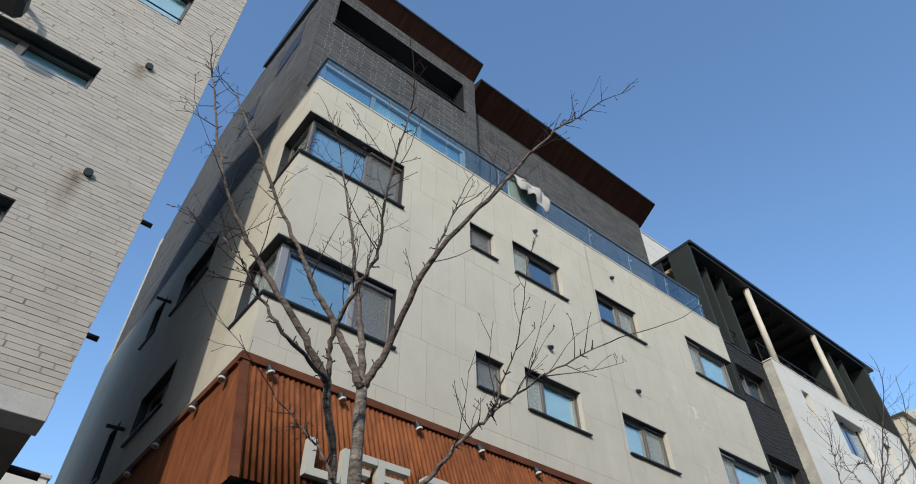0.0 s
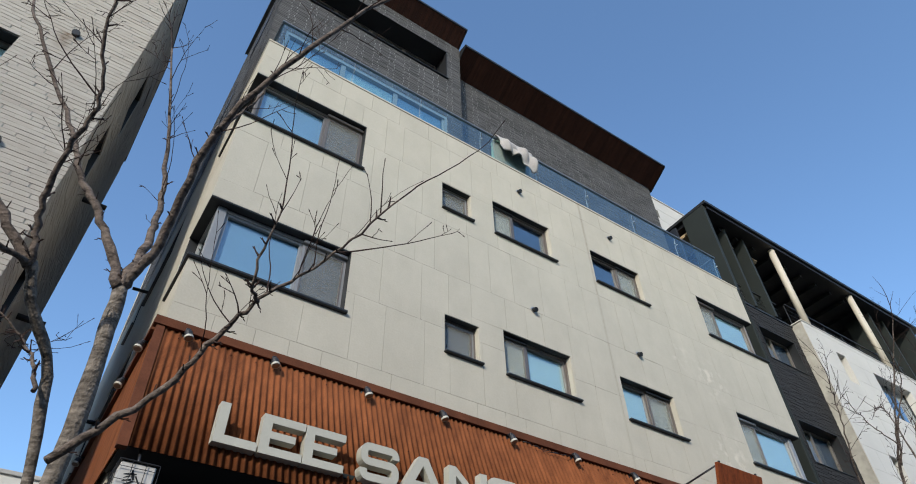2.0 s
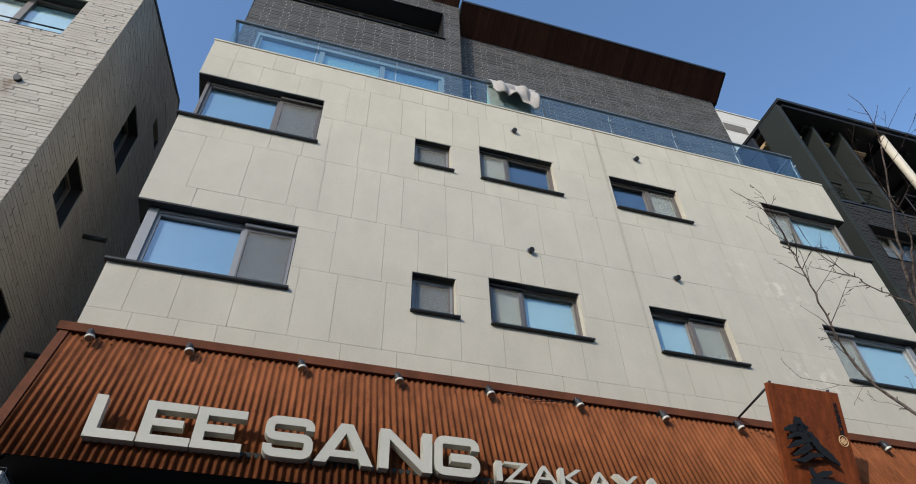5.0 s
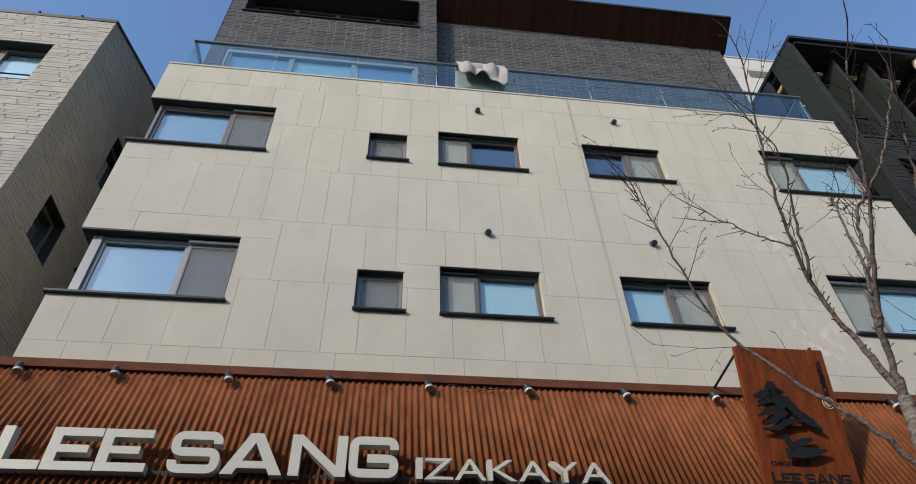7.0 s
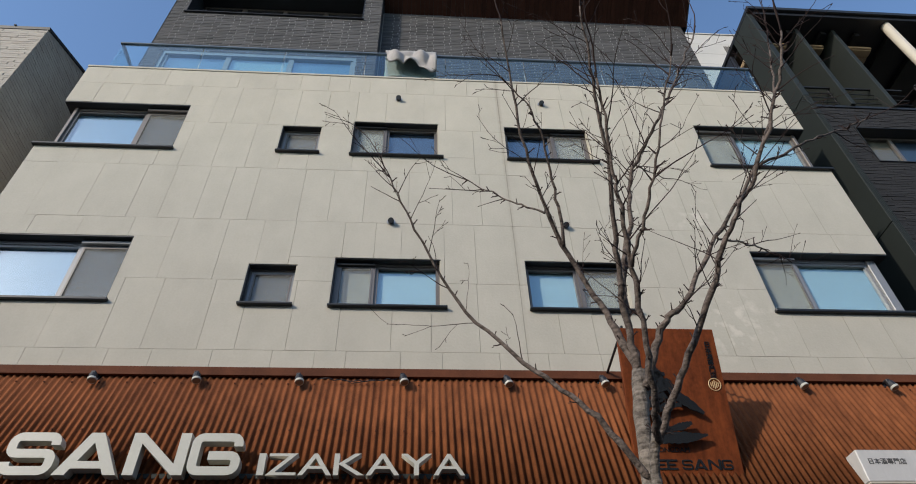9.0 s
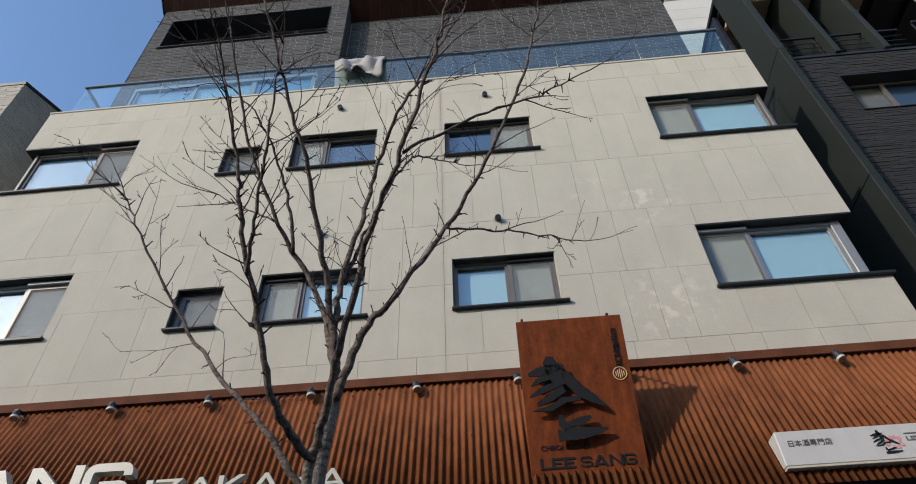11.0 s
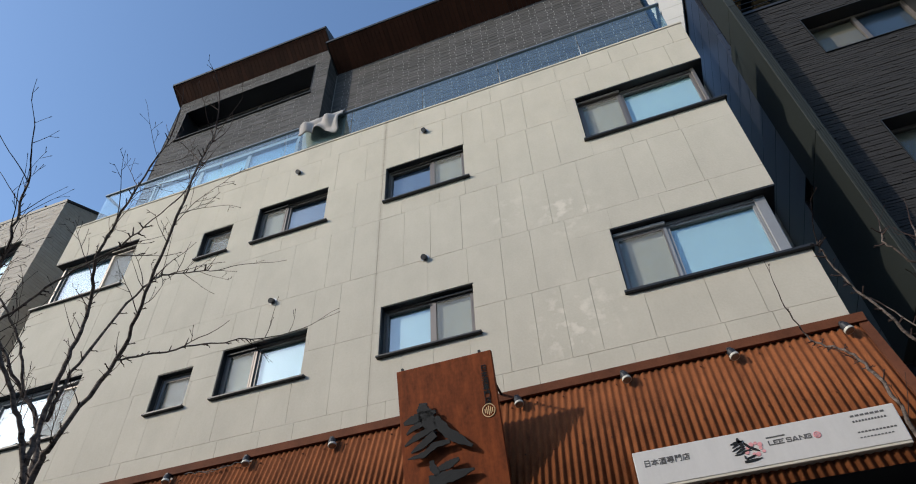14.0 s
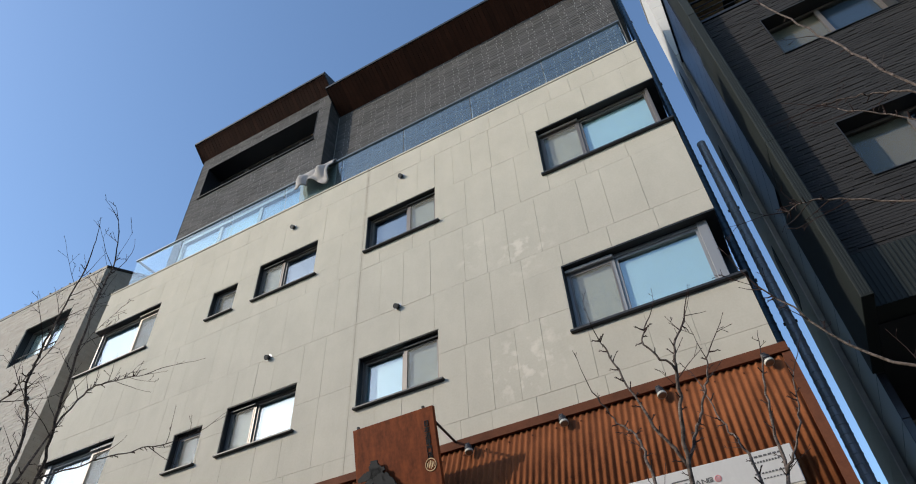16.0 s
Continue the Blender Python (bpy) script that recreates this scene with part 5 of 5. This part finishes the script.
for x0, x1 in ((7.85, 8.68), (8.92, 9.56), (9.80, 10.70)):
    panel = part("ceiling_panel", soft_box(x0, x1, 1.0, 2.7, 15.10, 15.17, 0.006), TAN_WOOD, neighbour, "tan slatted ceiling panel")
    for k in range(8):
        part("slat", boxes([(x0 + 0.01, x1 - 0.01, 1.04 + 0.205 * k, 1.19 + 0.205 * k, 15.07, 15.099)]), TAN_WOOD, panel)
for x in (8.75, 9.62, 16.4, 17.3):
    part("divider_fin", soft_box(x, x + 0.10, FY + 0.25, 1.55, ZF + 0.06, 15.29, 0.006), GREEN_METAL, neighbour)
for x in (10.86, 15.05):
    part("column", tube([(x, FY + 0.10, 12.3), (x, FY + 0.10, 15.295)], 0.10, 20), CREAM_PAINT, neighbour, "cream round column")
for x0, x1, y in ((7.75, 10.3, DB + 0.1), (10.5, 16.8, FY + 0.28)):
    rail = part("balcony_rail", soft_box(x0, x1, y, y + 0.04, ZF + 0.86, ZF + 0.90, 0.006), BLACK, neighbour, "black steel balcony rail")
    for q in range(4):
        part("rail_bar", soft_box(x0, x1, y + 0.012, y + 0.028, ZF + 0.20 + 0.16 * q, ZF + 0.216 + 0.16 * q, 0.003), BLACK, rail)
    for q in range(int((x1 - x0) / 0.95) + 1):
        part("rail_post", soft_box(x0 + 0.95 * q, x0 + 0.03 + 0.95 * q, y + 0.041, y + 0.06, ZF + 0.06, ZF + 0.86, 0.003), BLACK, rail)
# white stone part
WH = [(11.60, 12.05, 10.80, 11.74), (13.36, 15.36, 10.24, 11.66), (16.55, 17.2, 10.3, 11.6), (13.36, 15.36, 7.3, 8.7), (11.6, 12.05, 7.6, 8.7)]
WY = 0.45
white = part("white_wall", boxes(stand(minus((10.40, 18.6, 4.0, 12.32), WH), WY + 0.02, WY + 0.3, "y") + [(10.40, 10.6, WY + 0.3, 1.1, 4.0, 12.32)]), JOINT, neighbour, "white stone cladding")
rng = random.Random(5)
for k in range(15):
    z0 = 4.0 + k * 0.585
    x = 10.38
    while x < 18.6:
        w = 1.2 if not (x == 10.38 and k % 2) else 0.6
        pieces = minus((x + 0.003, min(x + w, 18.6) - 0.003, z0 + 0.003, min(z0 + 0.582, 12.33)), WH)
        for piece in pieces:
            part("stone_slab", boxes(stand([piece], WY, WY + 0.02, "y")), CLAD_WHITE, white)
        x += w
part("coping", soft_box(10.37, 18.62, WY - 0.02, WY + 0.32, 12.332, 12.37, 0.006), CLAD_WHITE, neighbour)
for x0, x1, z0, z1 in WH:
    win = part("window", boxes(reveal(x0 + 0.001, x1 - 0.001, z0 + 0.001, z1 - 0.001, WY + 0.02, WY + 0.29)), CLAD_WHITE, neighbour)
    part("sash_frame", boxes([(x0 + 0.013, x0 + 0.06, WY + 0.2, WY + 0.25, z0, z1), (x1 - 0.06, x1 - 0.013, WY + 0.2, WY + 0.25, z0, z1), ((x0 + x1) / 2 - 0.03, (x0 + x1) / 2 + 0.03, WY + 0.2, WY + 0.25, z0, z1)]), METAL, win)
    part("pane", boxes([(x0 + 0.02, x1 - 0.02, WY + 0.22, WY + 0.226, z0 + 0.013, z1 - 0.013)]), PANE, win).visible_shadow = False
    part("blind", boxes([(x0 + 0.013, x1 - 0.013, WY + 0.26, WY + 0.28, z0 + 0.013, z1 - 0.013)]), BLIND_DEEP, win)
part("end_fin", soft_box(18.62, 18.8, WY - 0.05, 3.2, 9.5, 15.4, 0.006), GREEN_METAL, neighbour)
# pale block behind
RX, RT = 7.54, 20.4
rear = root("rear_block", (12, 10, 0), "white clad rear block rising behind the balcony storey", "building")
rear_wall = part("wall", boxes([(RX + 0.02, 18, 3.62, 5.4, 0, RT)]), JOINT, rear)
for k in range(35):
    z0 = 0.1 + k * 0.58
    if z0 > 15.4:
        part("cladding_course", boxes([(RX, 18, 3.6, 3.62, z0 + 0.004, z0 + 0.576)]), CLAD_WHITE, rear_wall)
    part("cladding_course", boxes([(RX, RX + 0.02, 3.621, 5.4, z0 + 0.004, z0 + 0.576)]), CLAD_WHITE, rear_wall)
part("coping", soft_box(RX - 0.03, 18, 3.57, 5.42, RT + 0.001, RT + 0.06, 0.006), CLAD_WHITE, rear)
part("window", soft_box(9.6, 10.5, 3.585, 3.599, 19.3, 19.7, 0.004), BLIND_BROWN, rear)
for y, z in ((4.4, 9.0), (4.4, 12.0), (4.4, 15.0)):
    part("side_window", soft_box(RX - 0.012, RX - 0.001, y, y + 0.5, z, z + 1.2, 0.002), ROOM_DARK, rear)

# ---- ducts in the gap ----
def ribbed_duct(x, y, z0, z1, r, mat, name, label):
    """A spiral-seamed vertical duct."""
    pts, rad = [], []
    z = z0
    while z < z1:
        for dz, dr in ((0.0, 0.0), (0.10, 0.0), (0.105, 0.006), (0.12, 0.006), (0.125, 0.0)):
            pts.append((x, y, z + dz))
            rad.append(r + dr)
        z += 0.13
    ob = root(name, (x, y, z0), label, "duct")
    part("pipe", tube(pts, rad, 14, smooth=False), mat, ob)
    for k in range(int((z1 - z0) / 2.4) + 1):
        part("bracket", soft_box(x - r - 0.02, x + r + 0.02, y - 0.02, y + 0.02, z0 + 0.5 + 2.4 * k, z0 + 0.54 + 2.4 * k, 0.004), BLACK, ob)
    return ob


ribbed_duct(6.80, 1.75, 0.0, 15.9, 0.06, DUCT_BLUE, "riser_duct", "dark blue-grey riser duct beside the stone wall")
ribbed_duct(7.12, 3.0, 0.0, 11.9, 0.075, DUCT, "exhaust_duct", "silver spiral exhaust duct in the gap")

# ---- distant houses ----
def far_house(x0, x1, y0, y1, h, mat, label, peak=0.0):
    ob = root("far_house", ((x0 + x1) / 2, (y0 + y1) / 2, 0), label, "building", "distant houses")
    part("wall", boxes([(x0, x1, y0, y1, 0, h)]), mat, ob)
    if peak:
        part("roof", prism([(x0 - 0.2, h), (x1 + 0.2, h), ((x0 + x1) / 2, h + peak)], y0 - 0.2, y1 + 0.2, "y"), mat, ob)
    else:
        part("coping", soft_box(x0 - 0.08, x1 + 0.08, y0 - 0.08, y1 + 0.08, h, h + 0.15, 0.02), CONCRETE, ob)
    nz = int(h / 3)
    for k in range(1, nz):
        for q in range(int((x1 - x0) / 3)):
            part("window", soft_box(x0 + 0.8 + 3 * q, x0 + 2.2 + 3 * q, y0 - 0.03, y0 - 0.001, 3 * k - 2.0, 3 * k - 0.7, 0.01), ROOM_DARK, ob)
        part("course", soft_box(x0, x1, y0 - 0.02, y0 - 0.001, 3 * k, 3 * k + 0.12, 0.004), CONCRETE, ob)
    return ob


far_house(21, 31, 0.6, 12, 14.2, CREAM_PAINT, "cream stone house farther along the street", 2.0)
far_house(-9.5, -4.4, 20, 30, 11.5, CLAD_WHITE, "pale house beyond the passage")
far_house(-16, -9.9, 22, 30, 11.8, CONCRETE, "grey house beyond the passage")

# ---- trees ----
def grow(start, way, length, r0, level, rng, v, f, buds):
    """A twig with side twigs, slight zigzag and small buds."""
    steps = max(3, int(length / 0.045))
    p, d = Vector(start), Vector(way).normalized()
    pts, rad = [tuple(p)], [r0]
    spawn = []
    for k in range(steps):
        s = (k + 1) / steps
        d = (d + Vector((rng.uniform(-0.16, 0.16), rng.uniform(-0.16, 0.16), rng.uniform(-0.10, 0.13)))).normalized()
        p = p + d * (length / steps)
        pts.append(tuple(p))
        rad.append(max(0.0011, r0 * (1 - 0.70 * s)))
        if level > 0 and s > 0.15 and rng.random() < 0.34:
            spawn.append((Vector(p), Vector(d), s))
        if rng.random() < 0.25:
            buds.append((Vector(p), Vector(d)))
    tube_data(pts, rad, 5 if r0 > 0.004 else 4, v, f)
    buds.append((p, d))
    for q, dd, s in spawn:
        side = dd.orthogonal().normalized()
        side.rotate(Matrix.Rotation(rng.uniform(0, 6.28), 3, dd))
        grow(q, dd * 0.8 + side * rng.uniform(0.4, 0.9) + Vector((0, 0, 0.08)), length * rng.uniform(0.2, 0.5) * (1.1 - 0.5 * s), r0 * rng.uniform(0.45, 0.65), level - 1, rng, v, f, buds)


def smooth_line(points, n, rng, wobble):
    """A bent line through a few points, with small kinks."""
    pts = [Vector(p) for p in points]
    pts = [2 * pts[0] - pts[1]] + pts + [2 * pts[-1] - pts[-2]]
    out = []
    for i in range(1, len(pts) - 2):
        a, b, c, d = pts[i - 1:i + 3]
        for k in range(n):
            q = k / n
            p = 0.5 * ((2 * b) + (c - a) * q + (2 * a - 5 * b + 4 * c - d) * q * q + (3 * b - a - 3 * c + d) * q ** 3)
            out.append(p + Vector((rng.uniform(-1, 1), rng.uniform(-1, 1), rng.uniform(-1, 1))) * wobble)
    out.append(pts[-2])
    return out


def street_tree(at, stems, limbs, seed, label, density=1.0, twig_length=0.5):
    """A bare young street tree: stems, limbs given by a few bends, and grown twigs with buds."""
    rng = random.Random(seed)
    tree = root("street_tree", (*at, 0), label, "tree", "bare street trees")
    for points, ra, rb in stems:
        line = smooth_line(points, 6, rng, 0.006)
        ra, rb = ra * 0.70, rb * 0.76
        n = len(line)
        part("trunk", tube(line, [ra + (rb - ra) * k / (n - 1) + 0.002 * math.sin(k * 1.7) for k in range(n)], 14), BARK, tree, "grey-brown trunk with bark bands")
    v, f, buds = [], [], []
    for points, ra, rb in limbs:
        line = smooth_line(points, 7, rng, 0.008)
        n = len(line)
        ra *= 1.08
        part("limb", tube(line, [(1 + rng.uniform(-0.09, 0.09)) * (ra + (rb - ra) * (k / (n - 1)) ** 0.8) for k in range(n)], 9), LIMB_BARK, tree, "dark brown limb with short spurs")
        for k in range(2 + n // 4, n):
            s = k / (n - 1)
            if rng.random() < (0.12 + 0.5 * s) * density * min(1.0, ra / 0.018):
                d = (line[k] - line[k - 1]).normalized()
                side = d.orthogonal().normalized()
                side.rotate(Matrix.Rotation(rng.uniform(0, 6.28), 3, d))
                grow(line[k], d * 0.7 + side * 0.8 + Vector((0, 0, 0.25)), twig_length * rng.uniform(0.2, 1.0), rng.uniform(0.0020, 0.0036), 2, rng, v, f, buds)
        for k in range(1, n):
            for _ in range(2):
                if rng.random() < 0.34:
                    q = line[k - 1].lerp(line[k], rng.random())
                    d = (line[k] - line[k - 1]).normalized()
                    side = d.orthogonal().normalized()
                    side.rotate(Matrix.Rotation(rng.uniform(0, 6.28), 3, d))
                    d = (d * 0.5 + side).normalized()
                    long = rng.uniform(0.02, 0.05)
                    tube_data([q, q + d * long * 0.6, q + d * long + Vector((0, 0, 0.008))], [0.0048, 0.0030, 0.0022], 4, v, f)
                    buds.append((q + d * long, d))
        grow(line[-1], line[-1] - line[-2], twig_length, rb, 2, rng, v, f, buds)
    for p, d in buds:
        tube_data([p - d * 0.005, p + d * 0.002, p + d * 0.010], [0.0012, 0.0021, 0.0006], 4, v, f)
    me = bpy.data.meshes.new("crown")
    me.from_pydata(v, [], f)
    tagged(part("crown", me, TWIG, tree, "fine red-brown twigs with buds"), kind="stuff")
    return tree


street_tree((-5.6, -3.5), [
    (((-5.54, -3.44, -0.1), (-5.55, -3.46, 1.8), (-5.59, -3.51, 2.9), (-5.63, -3.56, 3.38)), 0.052, 0.040),
    (((-5.52, -3.38, -0.1), (-5.56, -3.40, 1.9), (-5.70, -3.51, 2.83), (-5.87, -3.69, 3.10), (-5.93, -3.75, 3.22)), 0.030, 0.024)], [
    (((-5.63, -3.56, 3.36), (-5.56, -3.67, 3.58), (-5.53, -4.01, 4.00), (-5.30, -4.35, 4.47), (-4.97, -4.56, 5.08), (-4.80, -4.72, 5.27)), 0.024, 0.005),
    (((-5.53, -4.01, 4.00), (-5.42, -4.02, 4.35), (-5.36, -4.10, 4.62)), 0.008, 0.003),
    (((-5.62, -3.60, 2.60), (-5.37, -3.80, 2.85), (-5.26, -3.96, 3.04), (-5.19, -4.08, 3.13), (-4.99, -4.25, 3.34), (-4.90, -4.60, 3.38)), 0.015, 0.003),
    (((-5.19, -4.08, 3.13), (-5.25, -4.18, 3.14), (-5.25, -4.36, 3.37)), 0.008, 0.003),
    (((-5.63, -3.56, 3.36), (-5.60, -3.44, 3.77), (-5.63, -3.39, 4.10), (-5.74, -3.39, 4.60), (-5.92, -3.40, 5.28)), 0.024, 0.005),
    (((-5.63, -3.56, 3.36), (-5.81, -3.52, 3.70), (-6.00, -3.49, 3.98), (-6.18, -3.42, 4.36), (-6.55, -3.44, 4.92), (-6.73, -3.28, 5.45)), 0.022, 0.005),
    (((-5.93, -3.75, 3.20), (-6.15, -3.77, 3.43), (-6.40, -3.72, 3.75), (-6.58, -3.71, 4.00), (-6.75, -3.68, 4.40), (-6.92, -3.55, 5.10)), 0.019, 0.005),
    (((-5.93, -3.75, 3.20), (-5.98, -3.84, 3.39), (-5.98, -4.02, 3.55), (-5.96, -4.16, 3.72), (-6.05, -4.34, 3.95), (-6.06, -4.52, 4.42)), 0.014, 0.004),
    (((-5.93, -3.75, 3.20), (-6.24, -3.95, 3.20), (-6.38, -3.95, 3.32), (-6.50, -3.98, 3.42), (-6.60, -3.80, 3.70)), 0.011, 0.003),
    (((-5.74, -3.58, 2.84), (-5.80, -3.52, 2.98), (-5.88, -3.46, 3.10), (-6.06, -3.48, 3.20)), 0.008, 0.003)], 31, "bare two-stemmed street tree before the shop", 1.5, 0.5)

street_tree((1.40, -3.4), [
    (((1.36, -3.40, -0.1), (1.37, -3.40, 2.0), (1.37, -3.40, 3.05), (1.43, -3.42, 3.56)), 0.066, 0.046),
    (((1.45, -3.44, -0.1), (1.42, -3.44, 2.0), (1.37, -3.47, 2.95), (1.39, -3.53, 3.18)), 0.036, 0.027)], [
    (((1.37, -3.42, 3.02), (1.17, -3.45, 3.30), (0.93, -3.40, 3.57), (0.57, -3.36, 4.02), (0.31, -3.54, 4.44), (0.15, -3.66, 4.76)), 0.016, 0.004),
    (((1.43, -3.42, 3.54), (1.34, -3.42, 3.90), (1.23, -3.45, 4.16), (1.07, -3.60, 4.41), (0.92, -3.86, 4.80), (0.81, -4.22, 5.41)), 0.021, 0.005),
    (((1.05, -3.62, 4.43), (0.85, -3.55, 4.62), (0.62, -3.55, 4.78)), 0.006, 0.003),
    (((1.15, -3.53, 4.28), (1.10, -3.70, 4.62), (0.98, -3.95, 4.90), (0.80, -4.05, 5.10)), 0.010, 0.003),
    (((1.43, -3.42, 3.54), (1.39, -3.53, 3.86), (1.36, -3.70, 4.10), (1.32, -3.96, 4.40), (1.24, -4.22, 4.70), (1.16, -4.51, 5.05)), 0.020, 0.005),
    (((1.40, -3.50, 3.80), (1.43, -3.55, 4.11), (1.51, -3.61, 4.36), (1.58, -3.67, 4.72), (1.72, -3.86, 4.95), (1.89, -3.95, 5.27), (2.13, -4.03, 5.76)), 0.017, 0.005),
    (((1.44, -3.52, 4.05), (1.53, -3.55, 4.40), (1.70, -3.45, 5.02), (1.83, -3.34, 5.19), (2.05, -3.20, 5.26)), 0.011, 0.003),
    (((1.39, -3.53, 3.14), (1.31, -3.80, 3.23), (1.26, -4.00, 3.48), (1.20, -4.21, 3.80), (1.18, -4.31, 4.02), (1.12, -4.52, 4.35)), 0.017, 0.005),
    (((1.23, -4.11, 3.62), (1.29, -4.30, 3.82), (1.35, -4.48, 4.06), (1.41, -4.66, 4.34)), 0.008, 0.003),
    (((1.43, -3.45, 3.46), (1.56, -3.54, 3.75), (1.68, -3.60, 3.85), (1.95, -3.64, 4.26), (2.21, -3.82, 4.61), (2.44, -4.00, 5.12), (2.56, -4.06, 5.60)), 0.019, 0.005),
    (((1.95, -3.64, 4.26), (2.16, -3.55, 4.31), (2.40, -3.38, 4.42), (2.62, -3.24, 4.48)), 0.006, 0.003),
    (((1.39, -3.53, 3.16), (1.47, -3.68, 3.31), (1.59, -3.93, 3.57), (1.70, -4.13, 3.83), (1.83, -4.30, 4.04), (1.99, -4.50, 4.43), (2.06, -4.60, 4.70)), 0.018, 0.005),
    (((1.84, -4.29, 4.06), (2.11, -4.29, 4.23), (2.40, -4.25, 4.41), (2.58, -4.27, 4.50)), 0.007, 0.003)], 47, "bare street tree with spreading limbs beside the plate sign", 1.6, 0.48)

street_tree((6.0, -2.8), [
    (((6.04, -2.76, -0.1), (6.03, -2.78, 1.2), (6.02, -2.78, 2.2)), 0.045, 0.032)], [
    (((6.02, -2.78, 2.18), (5.95, -2.86, 3.00), (5.95, -2.95, 3.54), (6.03, -3.06, 3.88), (6.07, -3.11, 4.05), (6.16, -3.00, 4.30)), 0.016, 0.004),
    (((5.95, -2.94, 3.56), (5.86, -3.01, 3.76), (5.74, -3.01, 4.16), (5.71, -3.09, 4.28)), 0.009, 0.003),
    (((5.96, -2.96, 3.58), (6.07, -2.92, 3.79), (6.15, -2.91, 3.96), (6.21, -2.93, 4.10)), 0.008, 0.003),
    (((6.05, -3.10, 3.96), (5.94, -3.16, 4.10), (5.98, -3.12, 4.25)), 0.006, 0.003),
    (((6.02, -2.78, 2.20), (5.80, -2.76, 3.10), (5.75, -2.78, 3.64), (5.70, -2.67, 3.90), (5.60, -2.60, 4.04), (5.52, -2.74, 4.22)), 0.012, 0.003),
    (((6.03, -2.76, 2.20), (6.28, -2.70, 3.10), (6.33, -2.60, 3.56), (6.38, -2.55, 3.95), (6.44, -2.54, 4.22)), 0.014, 0.004),
    (((6.33, -2.60, 3.56), (6.46, -2.60, 3.74), (6.55, -2.58, 4.05)), 0.007, 0.003),
    (((6.05, -2.75, 2.30), (6.18, -2.70, 3.10), (6.21, -2.69, 3.60), (6.14, -2.60, 3.86), (6.07, -2.43, 4.24)), 0.011, 0.003)], 53, "slim young street tree with upright shoots", 0.55, 0.22)
street_tree((8.3, -3.3), [
    (((8.3, -3.3, -0.1), (8.3, -3.3, 2.0), (8.28, -3.3, 3.3)), 0.06, 0.042)], [
    (((8.28, -3.3, 3.2), (8.05, -3.1, 4.3), (7.72, -3.0, 5.24), (7.52, -3.0, 6.00), (7.37, -3.0, 6.58)), 0.011, 0.005),
    (((7.85, -3.03, 4.9), (7.66, -3.0, 5.22), (7.48, -3.0, 5.33), (7.28, -3.0, 5.38)), 0.008, 0.003),
    (((8.28, -3.3, 3.1), (7.8, -3.1, 4.1), (7.35, -3.0, 4.50), (7.0, -3.0, 4.72), (6.83, -3.0, 4.72)), 0.009, 0.003),
    (((8.28, -3.3, 3.2), (7.9, -3.1, 4.4), (7.60, -3.0, 5.0), (7.34, -3.0, 5.30)), 0.007, 0.003),
    (((8.28, -3.3, 3.0), (7.6, -3.1, 3.4), (6.9, -3.0, 3.75), (6.56, -3.0, 4.30)), 0.012, 0.004),
    (((8.28, -3.3, 3.2), (8.4, -3.2, 4.2), (8.5, -3.1, 5.2)), 0.014, 0.005)], 59, "bare street tree before the dark brick house", 0.8, 0.3)

# ---- pale bricks of the brick house, the nearest as pieces of their own ----
rng = random.Random(17)
rects = courses(-11.0, BX + 0.003, B0, BT - 0.01, FRONT_W, 0.31, 0.070, 0.005, 0.007, (0, 0.5, 0.22, 0.68, 0.4, 0.9), rng, 0.02)
near = [r for r in rects if r[0] > -8.2 and 5.6 < r[2] < 8.2]
near = sorted(near, key=lambda r: abs(r[2] - 6.9) + 0.6 * abs(r[0] + 7.2))[:300]
kept = set(near)
for r in near:
    d = rng.uniform(0.006, 0.013)
    part("brick", boxes(stand([r], BY - d, BY, "y")), BRICK_LIGHT, front_brick)
tagged(part("front_bricks", bricks_mesh([r for r in rects if r not in kept], BY, "y", -1, rng, (0.006, 0.013)), BRICK_LIGHT, house), kind="stuff")
side_r = [r for r in courses(BY - 0.01, 5.9, B0, 14.9, SIDE_W, 0.31, 0.070, 0.005, 0.007, (0, 0.5, 0.22, 0.68, 0.4, 0.9), rng, 0.02) if r[3] < gable((r[0] + r[1]) / 2) - 0.02]
tagged(part("side_bricks", bricks_mesh(side_r, BX, "x", 1, rng, (0.005, 0.010)), BRICK_LIGHT, house), kind="stuff")
